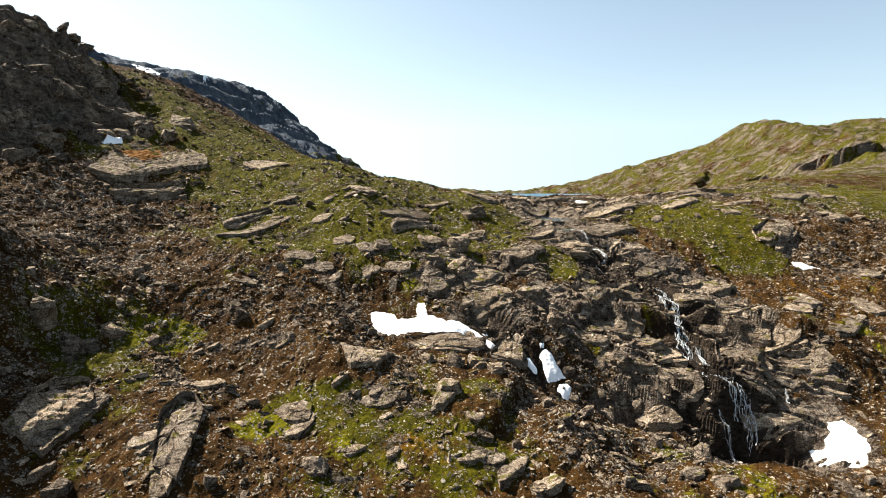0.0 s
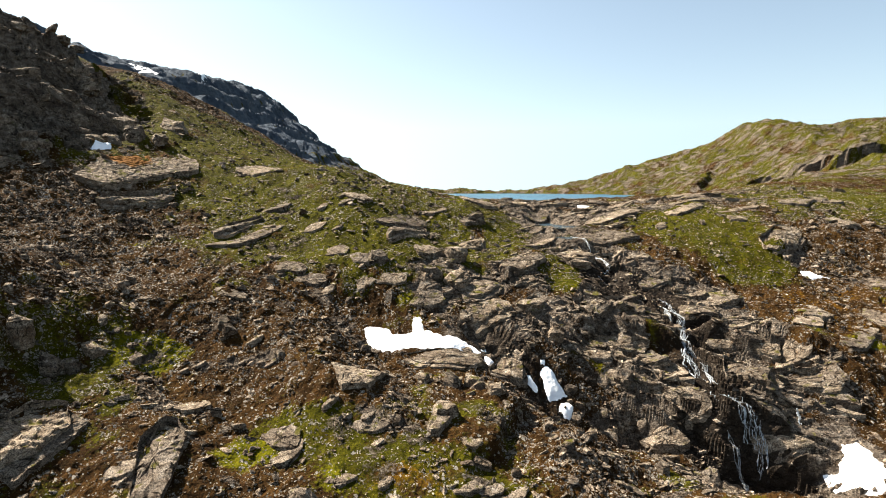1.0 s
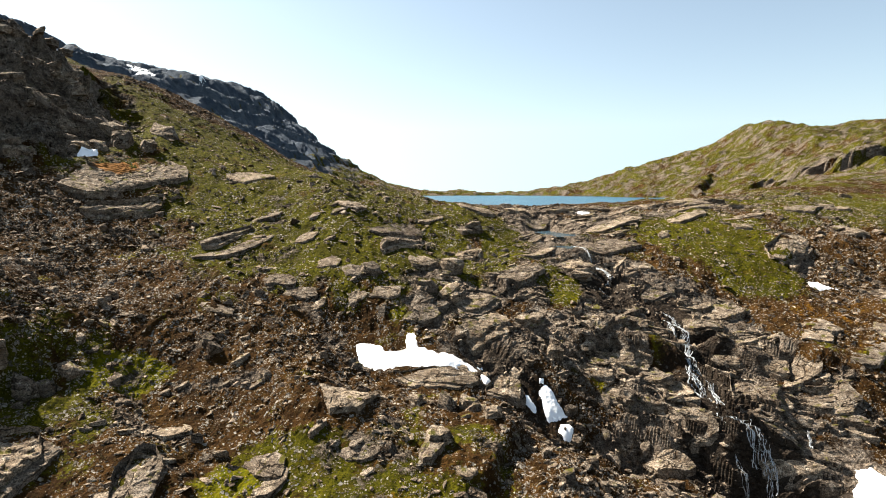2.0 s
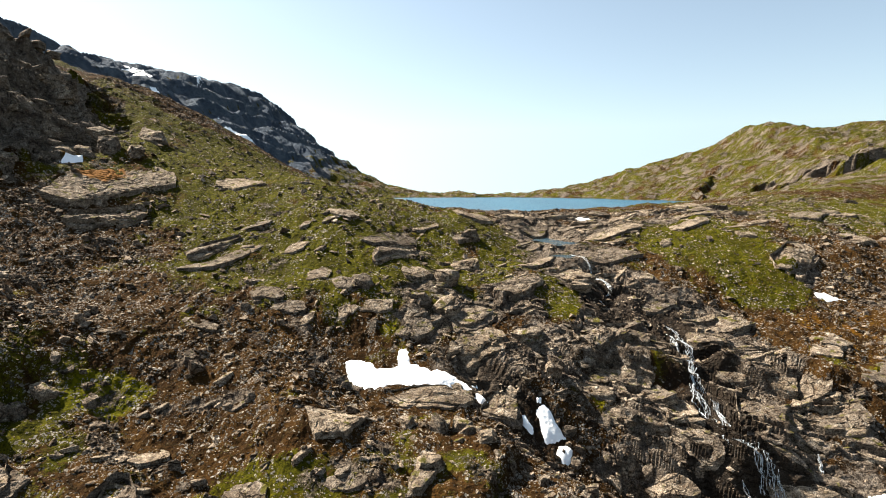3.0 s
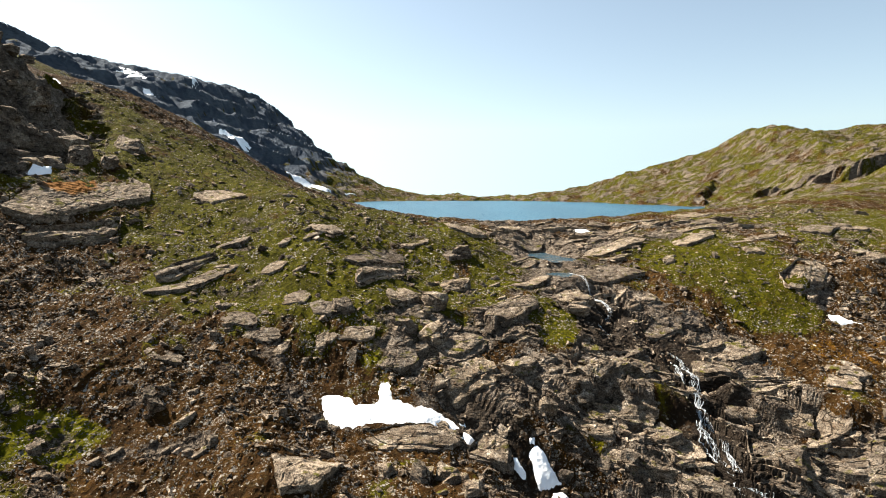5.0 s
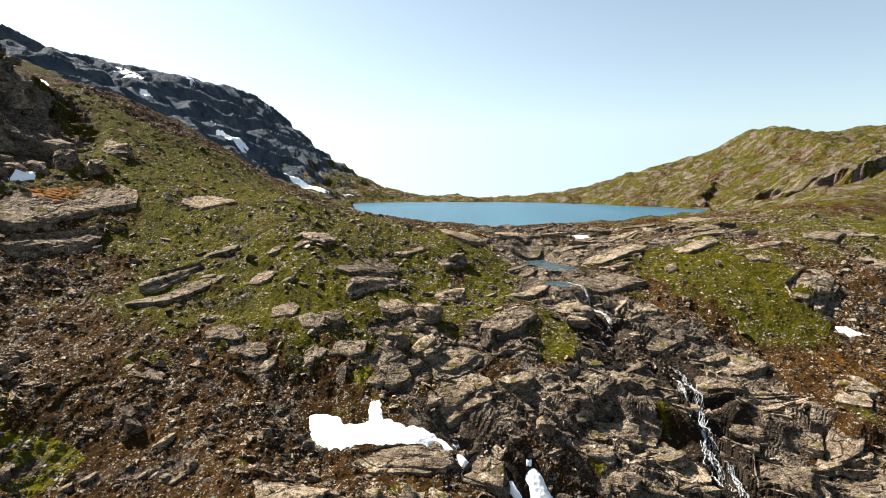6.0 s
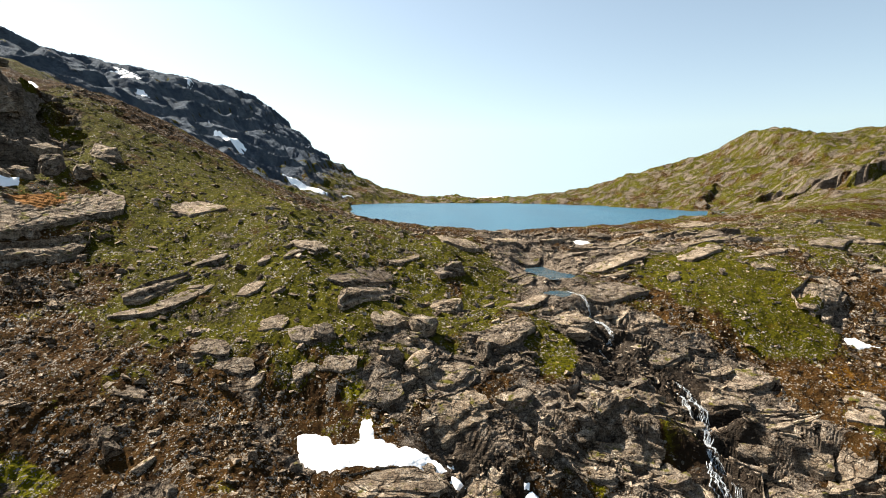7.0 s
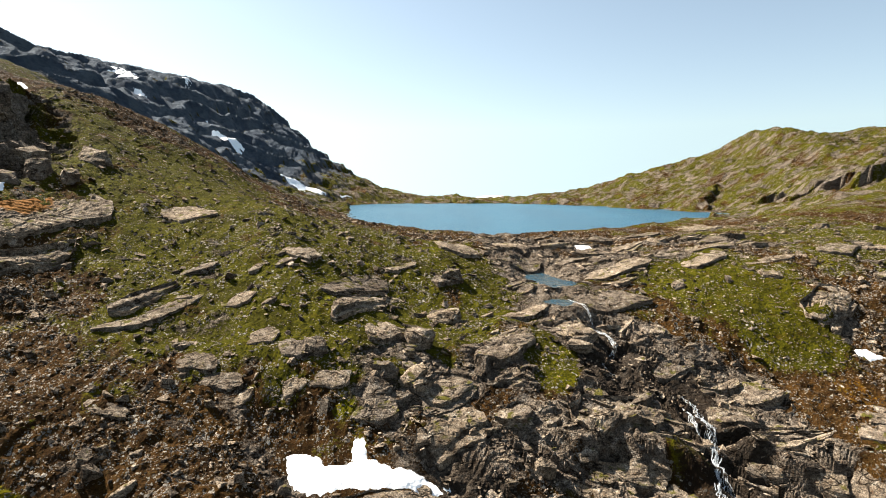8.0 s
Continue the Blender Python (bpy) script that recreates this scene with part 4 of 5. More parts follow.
boulder(3.3, 139.8, 6.1, 4.9, 6.1, 8, -8, 2, "tall pale split block at the edge of the crest")
boulder(-14.1, 133.0, 4.7, 3.3, 2.8, 0, 0, 1, "angular grey gneiss boulder lying on the heath")
boulder(-1.0, 130.3, 4.1, 3.3, 2.9, 0, 0, 1, "dark rounded boulder in the wet hollow")
boulder(2.4, 130.4, 4.1, 3.3, 3.3, 0, 0, 1, "dark rounded boulder in the wet hollow")
boulder(4.1, 129.5, 3.2, 2.6, 2.6, 0, 0, 1, "angular grey gneiss boulder lying on the heath")
boulder(35.4, 150.3, 6.7, 4.0, 3.3, -6, 0, 2, "angular grey gneiss boulder lying on the heath")
boulder(133.0, 227.4, 5.3, 3.7, 2.6, 0, 0, 1, "grey boulder lying in the grass")
boulder(126.3, 199.2, 6.0, 3.6, 3.0, 0, 0, 1, "grey boulder lying in the grass")
boulder(148.6, 222.2, 4.8, 3.8, 2.9, 0, 0, 1, "grey boulder lying in the grass")
boulder(63.2, 171.0, 3.3, 2.6, 2.3, 0, 0, 1, "pale boulder lying in the grass")
boulder(87.8, 175.6, 4.6, 3.7, 1.8, 0, 0, 1, "angular grey gneiss boulder lying on the heath")
boulder(119.2, 174.4, 7.0, 4.9, 2.8, 0, 0, 2, "angular grey gneiss boulder lying on the heath")
boulder(116.3, 177.2, 5.6, 3.9, 2.2, 0, 0, 2, "angular grey gneiss boulder lying on the heath")
boulder(-40.6, 111.9, 3.1, 2.5, 2.5, 0, 0, 1, "grey boulder in a small heap on the heath")
boulder(-39.0, 110.5, 2.7, 2.1, 2.4, 20, 0, 1, "grey boulder in a small heap on the heath")
boulder(-39.3, 113.6, 1.7, 1.3, 1.2, 0, 0, 1, "grey boulder in a small heap on the heath")
boulder(-28.3, 104.3, 2.5, 2.2, 2.0, 0, 0, 1, "pale rounded boulder alone on the brown heath")
boulder(-59.2, 101.7, 3.9, 2.7, 1.9, 0, 0, 1, "angular grey gneiss boulder lying on the heath")
boulder(-60.0, 106.0, 1.9, 1.5, 1.5, 0, 0, 1, "angular grey gneiss boulder lying on the heath")
boulder(-60.7, 109.2, 2.1, 1.7, 1.3, 0, 0, 1, "angular grey gneiss boulder lying on the heath")
boulder(-58.6, 110.0, 2.1, 1.5, 1.1, 0, 0, 1, "angular grey gneiss boulder lying on the heath")
boulder(-30.7, 103.0, 1.8, 1.4, 1.4, 0, 0, 1, "angular grey gneiss boulder lying on the heath")
boulder(-2.6, 103.2, 2.6, 2.4, 2.1, 0, 0, 1, "pale block on the mossy knoll")
boulder(2.5, 102.4, 3.7, 2.9, 3.3, 10, -6, 1, "pale block on the mossy knoll")
boulder(6.0, 102.8, 2.9, 2.4, 3.2, 16, 0, 1, "tall pale block on the mossy knoll")
boulder(23.3, 118.3, 3.3, 3.0, 4.9, 0, -6, 1, "upright mossy boulder beside the gully")
boulder(18.8, 125.4, 4.8, 3.8, 3.8, 0, 0, 2, "angular grey gneiss boulder lying on the heath")
boulder(9.5, 98.6, 3.3, 2.6, 2.3, 0, 0, 1, "angular grey gneiss boulder lying on the heath")
boulder(5.7, 115.8, 1.9, 1.5, 1.3, 0, 0, 1, "small dark rock melting out of the snow")
boulder(35.0, 112.2, 3.6, 2.9, 2.9, 10, 0, 1, "angular grey gneiss boulder lying on the heath")
boulder(-51.5, 73.5, 3.6, 2.5, 2.5, -10, 0, 1, "angular grey gneiss boulder lying on the heath")
boulder(-68.5, 97.4, 4.4, 3.5, 3.9, 0, 0, 1, "square pale-topped boulder in the shade")
boulder(-63.8, 97.3, 4.4, 3.5, 4.4, 0, 0, 1, "square pale-topped boulder in the shade")
boulder(-60.9, 98.9, 3.9, 2.7, 2.7, 0, 0, 1, "angular grey gneiss boulder lying on the heath")
boulder(5.9, 104.7, 3.7, 3.0, 3.3, 0, 0, 1, "angular grey gneiss boulder lying on the heath")
boulder(0.6, 92.5, 4.7, 3.8, 4.2, 10, 0, 2, "pale block on the mossy knoll")
boulder(2.5, 104.7, 3.5, 2.8, 2.4, 0, 0, 1, "angular grey gneiss boulder lying on the heath")
boulder(44.3, 95.3, 4.3, 3.4, 3.4, 14, 0, 1, "pale fallen block below the waterfall")
boulder(36.2, 80.3, 3.5, 2.8, 2.4, 0, 0, 1, "pale fallen block below the waterfall")
boulder(27.3, 77.0, 4.5, 3.6, 2.7, 0, 0, 1, "angular grey gneiss boulder lying on the heath")
boulder(40.0, 77.1, 3.8, 3.0, 2.6, 0, 0, 1, "angular grey gneiss boulder lying on the heath")
boulder(-17.8, 77.7, 3.3, 2.7, 2.3, -12, 0, 1, "angular grey gneiss boulder lying on the heath")

# ledges and fallen blocks, alike enough to share a few shapes
def scatter(name, label, category, group, shapes, spots, size, flat, seed, follow=0.85):
    rng = random.Random(seed)
    first = []
    for k in range(shapes):
        high = rng.uniform(0.16, 0.32) if flat and follow < 0.7 else rng.uniform(0.07, 0.15) if flat else rng.uniform(0.35, 0.6)
        first.append(rock_mesh(name, 1.0, rng.uniform(0.4, 0.7), high, (rng.randint(1, 3) if follow < 0.7 else 1) if flat else 1, seed * 50 + k, 2, 0.6, 0.05))
    for x, y, turn in spots:
        s = size[0] * (size[1] / size[0]) ** (rng.random() ** 1.6)
        ob = new(name, first[rng.randrange(shapes)])
        ob.matrix_world = rest(x, y, turn + rng.uniform(-8, 8), rng.uniform(-10, 10), rng.uniform(-16, 16) + rng.choice((0, 180)), 0, follow) @ Matrix.Diagonal((s, s, s, 1))
        tagged(ob, label, category, group)


def choose(count, box, weight, seed, turn):
    """Places in a box, more of them where the weight is high."""
    r = np.random.default_rng(seed)
    x, y = r.uniform(box[0], box[1], count * 30), r.uniform(box[2], box[3], count * 30)
    keep = r.random(count * 30) < weight(x, y)
    return [(float(a), float(b), turn(a)) for a, b in zip(x[keep][:count], y[keep][:count])]


def rocky(x, y):
    dry = ss(4, 9, inside(x, y, POND)) * ss(3, 7, inside(x, y, POOL)) * ss(1, 5, inside(x, y, LAKE))
    fall = np.minimum.reduce([along(x, y, w)[0] for w in (STREAM, FALL)])
    return ss(0.35, 0.7, cover(x, y)[2]) * dry * ss(2.5, 4.5, fall) * (1 - spot(x, y, 73, 97, 14, 11)) * (1 - spot(x, y, -3, 114, 15, 8))


def stony(x, y):
    g, s, r, *_ = cover(x, y)
    return np.clip(s * 1.2 - 0.25, 0, 1) * (1 - 0.8 * ss(0.4, 0.7, g))


def small_outcrops(count, box, weight, size, turn, label, seed, narrow=(0.35, 0.7), spread=30, face=(-85, -20), joined=""):
    """Lesser outcrops: each a thing, or all past counting in one object."""
    rng = random.Random(seed)
    verts, faces = [], []
    for x, y, _ in choose(count, box, weight, seed, lambda x: 0):
        long = size[0] * (size[1] / size[0]) ** (rng.random() ** 1.5)
        deep, high = long * rng.uniform(*narrow), 0.35 + 0.16 * long * rng.uniform(0.6, 1.2)
        lie, way = turn + rng.uniform(-spread, spread), rng.uniform(*face)
        if not joined:
            outcrop(x, y, long, deep, high, lie, 1, label, way)
            continue
        OUTCROPS.append((x, y, long, deep, lie))
        v, f, _ = bed_shape(x, y, long, deep, -0.3, high, lie, way, rng, seed + len(OUTCROPS))
        faces += [tuple(i + len(verts) for i in p) for p in f]
        verts += v
    if joined:
        tagged(mesh_object(joined, verts, faces, ROCK), label, "rocks", kind="stuff")


small_outcrops(60, (-45, 35, 122, 178), lambda x, y: 0.25 + 0.6 * rocky(x, y), (1.6, 6.0), 30, "many small pale gneiss humps showing through the grass", 41, joined="rock_humps")
small_outcrops(46, (4, 60, 112, 152), rocky, (1.8, 6.0), -10, "many small jointed gneiss beds beside the stream", 42, joined="rock_beds")
small_outcrops(110, (36, 76, 96, 134), rocky, (3.0, 9.0), -24, "narrow gneiss ledge of the waterfall cliff", 45, (0.16, 0.30), 9, (-110, -75))
small_outcrops(110, (14, 42, 80, 116), lambda x, y: 0.2 + 0 * x, (0.9, 3.0), -15, "many pale broken blocks in the stony gully", 46, joined="broken_blocks")
small_outcrops(50, (20, 125, 155, 236), rocky, (2.5, 9.0), 20, "low ice-smoothed gneiss hump near the lake", 43)
small_outcrops(50, (-62, 24, 76, 112), lambda x, y: 0.15 + 0.7 * rocky(x, y), (1.2, 4.5), 25, "many small lichened gneiss humps in the heath", 44, joined="rock_humps")
scatter("rock_ledge", "layered grey gneiss ledge jutting from the slope", "rock ledge", "layered ledges", 10,
        choose(60, (2, 84, 100, 152), rocky, 5, lambda x: 14) + choose(50, (34, 80, 97, 128), rocky, 15, lambda x: 16), (1.6, 6.0), True, 3, 0.55)
scatter("rock_ledge", "low pale gneiss slab by the lake outlet", "rock ledge", "slabs by the outlet", 8,
        choose(46, (20, 120, 155, 240), rocky, 6, lambda x: 2), (3.0, 11.0), True, 4, 0.9)
scatter("rock_ledge", "shaded layered rock of the cliff", "rock ledge", "ledges of the dark cliff", 8,
        choose(70, (-140, -97, 148, 212), rocky, 7, lambda x: -8), (4.0, 13.0), True, 8, 0.35)
scatter("boulder", "loose angular grey gneiss boulder among the scree", "boulder", "loose boulders", 12,
        choose(190, (-105, 125, 72, 190), stony, 9, lambda x: 0), (0.9, 2.6), False, 5, 0.5)

# ---- snow and running water ----
SNOW_RIMS = []


def snow_patch(rim, thick, label):
    """A lens of old snow lying in the relief, thin at its rim."""
    SNOW_RIMS.append(rim)
    xs, ys = [p[0] for p in rim], [p[1] for p in rim]
    w, d = max(xs) - min(xs), max(ys) - min(ys)
    nx, ny = max(14, min(120, int(w / 0.22))), max(14, min(120, int(d / 0.22)))
    gx, gy = np.meshgrid(np.linspace(min(xs) - 1, max(xs) + 1, nx), np.linspace(min(ys) - 1, max(ys) + 1, ny))
    scale = min(w, d)
    deep = -inside(gx, gy, rim) + 0.045 * scale * fbm(gx / (0.12 * scale + 0.5), gy / (0.12 * scale + 0.5), 3, 120)
    base = land(gx, gy)
    rough = height(gx, gy) - base
    even = rough.copy()
    for k in range(60):
        p = np.pad(even, 1, mode="edge")
        even = (p[:-2, 1:-1] + p[2:, 1:-1] + p[1:-1, :-2] + p[1:-1, 2:] + 2 * even) / 6
        if k < 40:
            even = np.maximum(even, rough - 0.1)
    gz = base + even + 0.06 + 0.6 * thick * np.clip((deep - 0.04 * scale) / (0.09 * scale), -6, 1)
    ob = sheet("snow_patch", gx, gy, gz, SNOW, True)
    bm = bmesh.new()
    bm.from_mesh(ob.data)
    gone = [f for f in bm.faces if all(deep.ravel()[v.index] < -0.12 * scale - 0.3 for v in f.verts)]
    bmesh.ops.delete(bm, geom=gone, context="FACES")
    bm.to_mesh(ob.data)
    bm.free()
    return tagged(ob, label, "snow patch", "old snow patches")


def bed_top(x, y):
    i = np.clip(np.rint((y - 90) / 0.5).astype(int), 0, TOPS.shape[0] - 1)
    j = np.clip(np.rint((x - 20) / 0.5).astype(int), 0, TOPS.shape[1] - 1)
    return np.maximum(height(x, y), TOPS[i, j])


def cascade(way, wide, label):
    """White water: a bundle of wavering threads that follow the rock, each a part."""
    rng = random.Random(len(label) * 7 + int(way[0][0] * 10))
    steps = 16 * (len(way) - 1)
    cum = [0.0]
    for a, b in zip(way, way[1:]):
        cum.append(cum[-1] + math.dist(a, b))
    line = np.linspace(0, cum[-1], steps)
    cx, cy = np.interp(line, cum, [p[0] for p in way]), np.interp(line, cum, [p[1] for p in way])
    ob = new("waterfall")
    for k in range(22):
        side = rng.uniform(-1, 1) * wide * 0.42
        half = wide * rng.uniform(0.025, 0.085)
        a0 = rng.randint(0, int(steps * 0.8))
        a1 = min(steps - 1, a0 + rng.randint(int(steps * 0.12) + 3, int(steps * 0.4) + 4))
        if k < 2:
            a0, a1, side, half = 0, steps - 1, side * 0.4, wide * 0.05
        wob = fbm(line / 1.3 + 31 * k, line * 0 + k, 4, 140, 0.6) * (wide * 0.28 + 0.1)
        tx = cx + side * ss(0, 0.25 * cum[-1], line) + wob
        ty = cy + 0.4 * wob
        gz = np.maximum.reduce([bed_top(tx + dx, ty + dy) for dx in (-half, 0, half) for dy in (-0.5, 0)])
        gz = np.minimum.accumulate(np.convolve(np.pad(gz, 2, mode="edge"), np.ones(5) / 5, "valid")) + 0.28
        verts, faces, thick = [], [], []
        for i in range(a0, a1 + 1):
            h = half * (0.35 + 1.0 * rng.random()) * min(1.0, 0.3 + 0.25 * (i - a0), 0.3 + 0.25 * (a1 - i))
            verts += [(tx[i] - h, ty[i] - 0.05, gz[i] - 0.05), (tx[i], ty[i] - 0.2, gz[i] + 0.05), (tx[i] + h, ty[i] - 0.05, gz[i] - 0.05)]
            thick += [0.0, 0.8, 0.0]
        for i in range(a1 - a0):
            b = 3 * i
            faces += [(b, b + 1, b + 4, b + 3), (b + 1, b + 2, b + 5, b + 4)]
        part = mesh_object("main_thread" if k < 2 else "side_thread", verts, faces, FOAM, True, ob)
        at = part.data.attributes.new("thick", "FLOAT", "POINT")
        at.data.foreach_set("value", thick)
    return tagged(ob, label, "waterfall", "running water")


def still_water(name, rim, z, label):
    n = len(rim)
    cx, cy = sum(p[0] for p in rim) / n, sum(p[1] for p in rim) / n
    ring = []
    for (ax, ay), (bx, by) in zip(rim, [*rim[1:], rim[0]]):
        for k in range(6):
            t = k / 6
            x, y = ax + (bx - ax) * t, ay + (by - ay) * t
            w = 1.16 + 0.05 * noise.noise((x * 0.7, y * 0.7, 2.0))
            ring.append((cx + (x - cx) * w, cy + (y - cy) * w, z))
    ob = mesh_object(name, ring, [tuple(range(len(ring)))], POOL_WATER)
    return tagged(ob, label, "pond", kind="structure")


still_water("pond", POND, -4.9, "small shallow blue-grey pool above the stream")
still_water("pond", POOL, -7.1, "small dark pool below the pond")
snow_patch([(-15.7, 118.3), (-13.5, 119.0), (-9.9, 118.7), (-9.2, 117.4), (-7.5, 117.9), (-5.4, 118.2), (-6.1, 120.5), (-5.5, 121.2), (-3.8, 121.0), (-3.1, 118.7), (-1.1, 118.2), (0.7, 117.7), (3.3, 118.0), (5.3, 116.9), (8.2, 115.7), (7.0, 115.1), (1.8, 114.7), (-2.7, 114.6), (-5.6, 114.7), (-10.6, 113.2), (-13.1, 113.7), (-14.3, 116.2)], 0.45, "large white patch of old snow in the hollow")
snow_patch([(8.5, 115.2), (9.6, 115.0), (11.0, 114.0), (9.6, 114.0)], 0.4, "small remnant of old snow in the gully")
snow_patch([(16.1, 112.1), (17.3, 112.1), (18.6, 110.7), (17.7, 110.4), (16.7, 111.1)], 0.4, "small remnant of old snow in the gully")
snow_patch([(19.3, 112.7), (20.6, 113.4), (21.6, 112.7), (22.4, 111.4), (23.8, 110.4), (22.7, 109.8), (20.5, 110.0)], 0.6, "narrow tongue of old snow in the gully")
snow_patch([(22.6, 109.3), (24.1, 109.6), (25.1, 109.0), (24.6, 108.0), (23.2, 107.5), (22.2, 108.4)], 0.5, "small tongue of old snow in the gully")
snow_patch([(12.2, 113.5), (13.4, 113.4), (14.4, 112.5), (13.3, 112.3)], 0.4, "small remnant of old snow in the gully")
snow_patch([(19.3, 113.9), (20.4, 114.0), (20.2, 113.4), (19.4, 113.3)], 0.4, "small remnant of old snow in the gully")
snow_patch([(68.8, 100.2), (71.7, 100.4), (72.6, 98.3), (72.0, 95.0), (71.0, 91.7), (68.9, 89.6), (66.5, 89.5), (65.3, 91.3), (64.7, 93.6), (65.0, 95.6), (66.5, 96.7), (68.1, 98.2)], 0.5, "rounded white snow patch on the scree below the cliff")
snow_patch([(93.5, 154.1), (96.3, 154.8), (97.9, 153.2), (100.3, 152.4), (95.9, 152.0), (93.6, 152.6)], 0.5, "thin strip of old snow among stones on the heath")
snow_patch([(-97.6, 168.2), (-96.5, 170.3), (-94.6, 169.6), (-93.8, 172.1), (-92.3, 168.7), (-93.7, 165.8), (-95.5, 166.2)], 0.6, "shaded snow remnant at the foot of the cliff")
snow_patch([(-135.1, 234.3), (-135.0, 237.5), (-129.3, 231.9), (-127.7, 228.5), (-131.0, 230.2)], 0.6, "small snow remnant high on the hillside")
snow_patch([(50.0, 219.9), (55.0, 220.6), (54.0, 215.7), (49.1, 214.2)], 0.3, "small snow remnant on the rock slabs by the lake")
snow_patch([(-398.0, 755.2), (-429.7, 829.3), (-352.8, 760.2), (-328.1, 688.9), (-330.9, 670.9), (-350.7, 688.4)], 2.0, "broad snowfield near the top of the far mountain")
snow_patch([(-316.4, 765.5), (-313.0, 776.8), (-302.1, 763.9), (-303.1, 750.2)], 1.5, "small snow patch high on the far mountain")
snow_patch([(-319.1, 655.6), (-310.1, 658.4), (-301.0, 653.6), (-300.7, 637.0), (-316.2, 654.0)], 1.5, "small snow patch high on the far mountain")
snow_patch([(-259.7, 693.6), (-256.8, 698.7), (-236.3, 660.2), (-227.7, 671.9), (-209.0, 666.6), (-206.0, 652.4), (-214.8, 636.5), (-234.3, 651.4)], 1.5, "long snow streak in a gully of the far mountain")
snow_patch([(-161.6, 631.2), (-161.2, 648.3), (-143.9, 649.9), (-126.3, 650.4), (-115.8, 651.2), (-118.0, 638.7), (-132.7, 627.1), (-152.1, 636.0)], 1.2, "long snow streak at the foot of the far mountain")
snow_patch([(-109.4, 688.3), (-97.1, 698.4), (-95.5, 696.2), (-105.6, 687.7)], 1.0, "small snow streak above the lake shore")
cascade([(51.3, 138.1), (52.2, 135.0), (53.1, 130.3), (51.5, 124.6), (49.3, 118.4), (49.5, 114.2), (49.9, 110.5), (50.3, 108.0), (49.5, 105.1), (49.2, 103.9)], 2.3, "white waterfall running down the dark wet cliff")
cascade([(51.5, 123.5), (51.8, 117.9), (51.8, 114.4), (51.6, 111.9), (51.1, 108.5)], 1.3, "side thread of the waterfall on dark rock")
cascade([(49.9, 105.0), (51.5, 104.1), (53.0, 102.6), (53.6, 101.6), (54.8, 101.1), (55.3, 100.1), (54.9, 98.6)], 2.0, "lower waterfall fanning over black rock")
cascade([(50.0, 101.7), (51.2, 100.3), (52.3, 99.0), (52.2, 97.5)], 1.1, "lower waterfall fanning over black rock")
cascade([(50.2, 135.1), (50.5, 132.2), (50.4, 128.4)], .6, "side thread of the waterfall on dark rock")
cascade([(64.0, 105.2), (63.8, 103.9), (63.2, 102.4)], .5, "thin trickle on the wet cliff")
cascade([(36.4, 166.5), (38.5, 161.4), (40.0, 155.3), (42.0, 151.7), (42.2, 149.0), (40.4, 146.7), (38.2, 143.6), (38.2, 141.7), (40.8, 140.3)], 1.0, "small white stream tumbling between slabs")

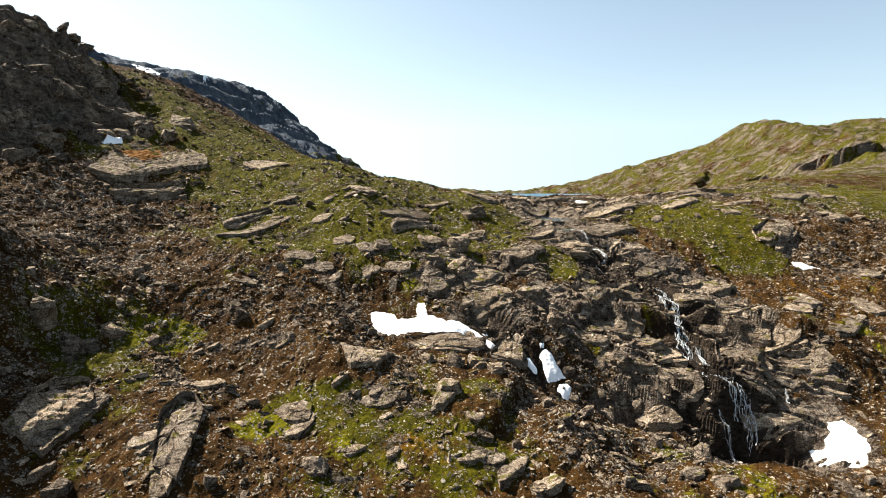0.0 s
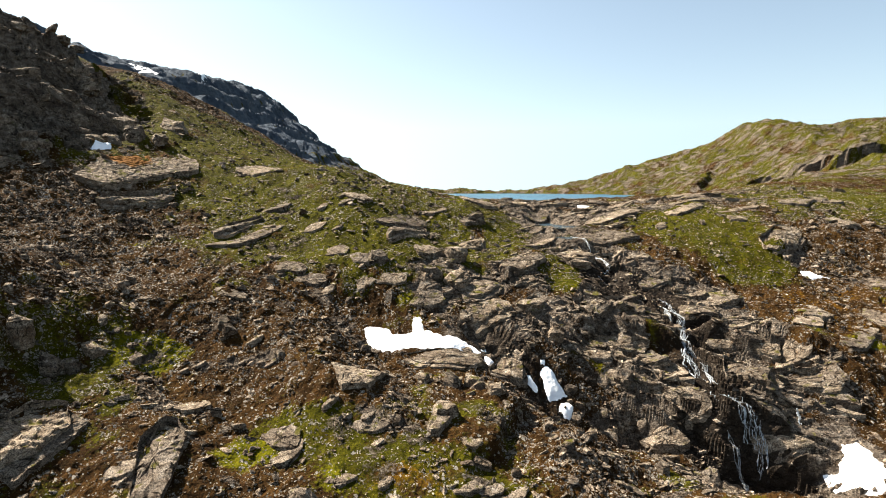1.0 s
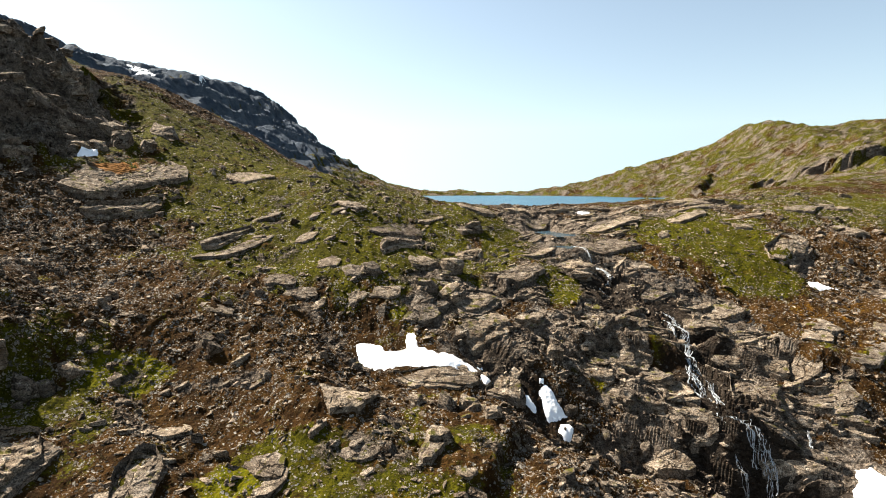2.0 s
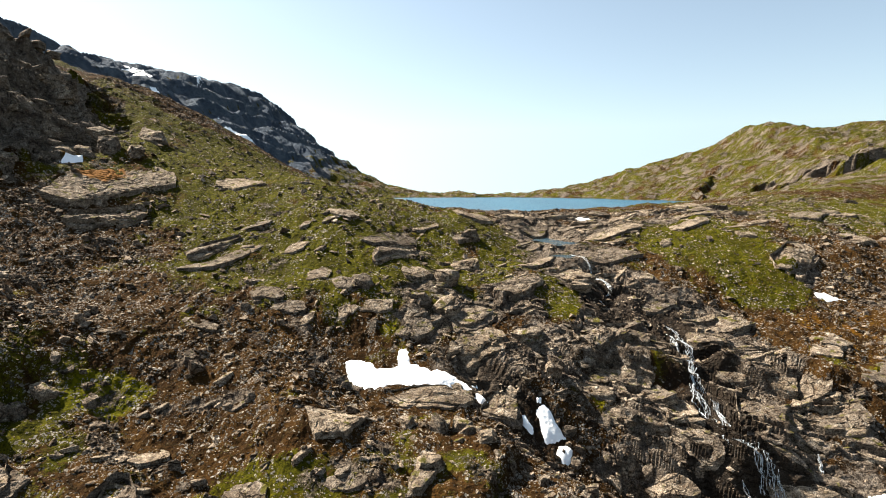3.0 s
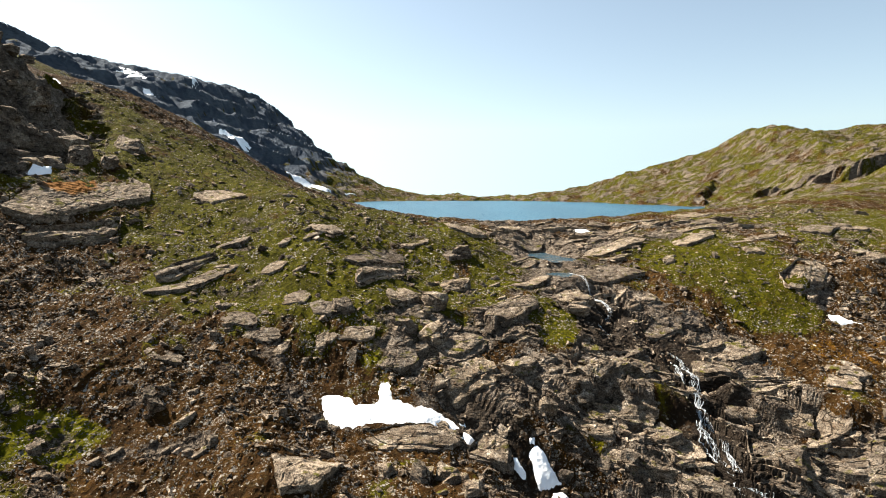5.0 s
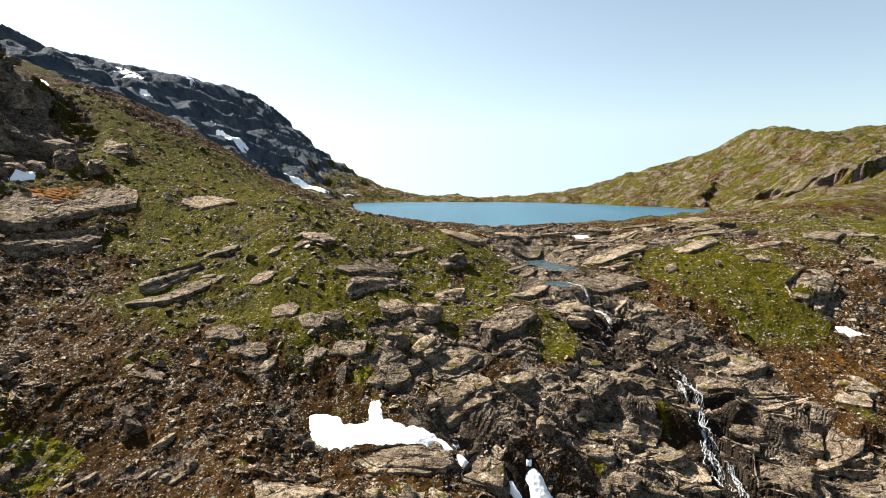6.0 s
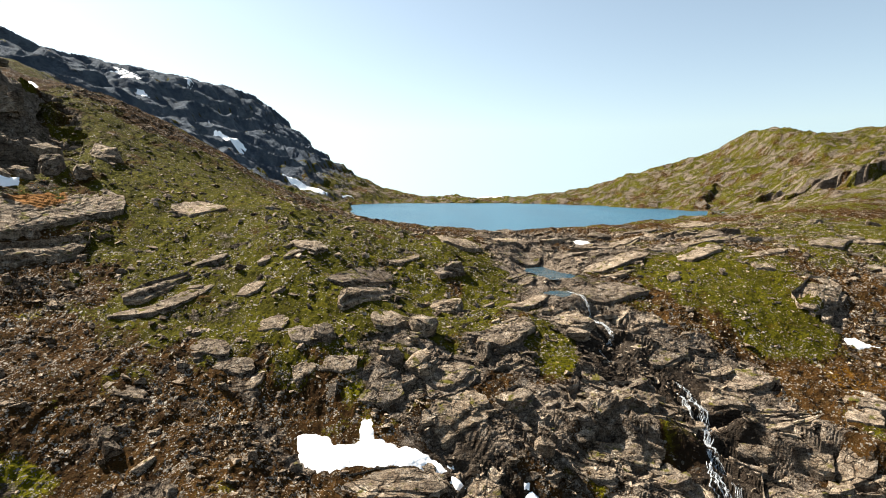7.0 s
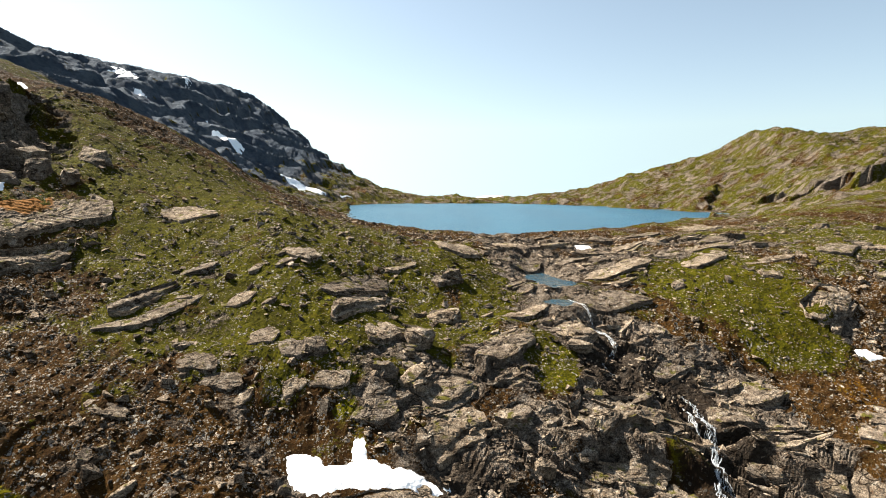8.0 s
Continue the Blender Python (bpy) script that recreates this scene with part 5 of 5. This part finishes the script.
# ---- the scree: stones past counting ----
def build_scree(count, seed):
    r = np.random.default_rng(seed)
    shapes = []
    for k in range(9):
        d = r.normal(size=(8, 3))
        d /= np.linalg.norm(d, axis=1)[:, None]
        d *= (0.5, 0.4, 0.3)
        bm = bmesh.new()
        made = bmesh.ops.convex_hull(bm, input=[bm.verts.new(p) for p in d])
        bmesh.ops.delete(bm, geom=[v for v in bm.verts if not v.link_faces], context="VERTS")
        bm.verts.index_update()
        shapes.append((np.array([v.co[:] for v in bm.verts]), np.array([[v.index for v in f.verts] for f in bm.faces])))
        bm.free()
    x, y = r.uniform(-125, 135, count * 9), 66 + 185 * r.random(count * 9) ** 1.35
    ok = np.abs(x) < 0.9 * (y + 35)
    x, y = x[ok], y[ok]
    g, s, rk, moss, wet, ochre = cover(x, y)
    heap = 0.12 + 1.9 * ss(-0.1, 0.55, fbm(x / 9, y / 9, 4, 160, 0.6))
    keep = r.random(len(x)) < np.clip(0.08 + 0.66 * heap * s * (1 - 0.5 * ss(0.35, 0.7, g)), 0, 1)
    keep &= (inside(x, y, POND) > 0.5) & (inside(x, y, POOL) > 0.5) & (inside(x, y, LAKE) > 3)
    for cx, cy, long, deep, turn in OUTCROPS:
        c, q = math.cos(radians(turn)), math.sin(radians(turn))
        on = np.hypot((c * (x - cx) + q * (y - cy)) / (0.5 * long), (c * (y - cy) - q * (x - cx)) / (0.5 * deep))
        keep &= (on > 1.0) | (r.random(len(x)) < 0.05)
    for rim in SNOW_RIMS[:12]:
        keep &= inside(x, y, rim) > 0.2
    x, y = x[keep][:count], y[keep][:count]
    z = height(x, y)
    size = 0.24 * (1.0 / (1 - 0.985 * r.random(len(x)))) ** 0.56 * np.clip(y / 120, 0.9, 1.3)
    verts, faces, start = [], [], 0
    pick_shape = r.integers(0, len(shapes), len(x))
    for k, (co, tri) in enumerate(shapes):
        m = np.where(pick_shape == k)[0]
        a, lean, way = r.uniform(0, 6.283, len(m)), r.normal(0, 0.3, len(m)), r.uniform(0, 6.283, len(m))
        s = size[m]
        stretch = np.stack([r.uniform(0.8, 1.5, len(m)), r.uniform(0.7, 1.2, len(m)), r.uniform(0.5, 1.1, len(m))], -1)
        p = co[None] * (stretch * s[:, None])[:, None, :]
        px = p[..., 0] * np.cos(a)[:, None] - p[..., 1] * np.sin(a)[:, None]
        py = p[..., 0] * np.sin(a)[:, None] + p[..., 1] * np.cos(a)[:, None]
        pz = p[..., 2] + lean[:, None] * (px * np.cos(way)[:, None] + py * np.sin(way)[:, None])
        out = np.stack([px + x[m][:, None], py + y[m][:, None], pz + z[m][:, None]], -1)
        verts.append(out.reshape(-1, 3))
        faces.append((tri[None] + start + (np.arange(len(m)) * len(co))[:, None, None]).reshape(-1, 3))
        start += len(m) * len(co)
    v, f = np.concatenate(verts).astype(np.float32), np.concatenate(faces).astype(np.int32)
    me = bpy.data.meshes.new("scree_stones")
    me.vertices.add(len(v))
    me.vertices.foreach_set("co", v.ravel())
    me.loops.add(f.size)
    me.loops.foreach_set("vertex_index", f.ravel())
    me.polygons.add(len(f))
    me.polygons.foreach_set("loop_start", np.arange(0, f.size, 3, dtype=np.int32))
    me.polygons.foreach_set("use_smooth", np.zeros(len(f), bool))
    me.materials.append(STONE)
    me.update(calc_edges=True)
    return tagged(new("scree_stones", me), "scattered grey and tan scree stones strewn over the heath", "scree", kind="stuff")


build_scree(74000, 17)


# ---- a hill far beyond the lake, the haze painted into its pale colour ----
def far_hill():
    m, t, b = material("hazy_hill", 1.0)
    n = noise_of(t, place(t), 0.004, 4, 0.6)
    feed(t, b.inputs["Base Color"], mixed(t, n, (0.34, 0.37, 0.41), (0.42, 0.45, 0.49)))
    xs = np.linspace(150, 620, 40)
    top = -36 - 0.00075 * (xs - 390) ** 2 + 5 * fbm(xs / 60, xs * 0, 4, 170)
    gx = np.stack([xs, xs, xs])
    gy = np.stack([xs * 0 + 4300, xs * 0 + 4450, xs * 0 + 4700])
    gz = np.stack([xs * 0 - 500, top, xs * 0 - 500])
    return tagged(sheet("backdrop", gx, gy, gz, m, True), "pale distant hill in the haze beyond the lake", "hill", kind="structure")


far_hill()
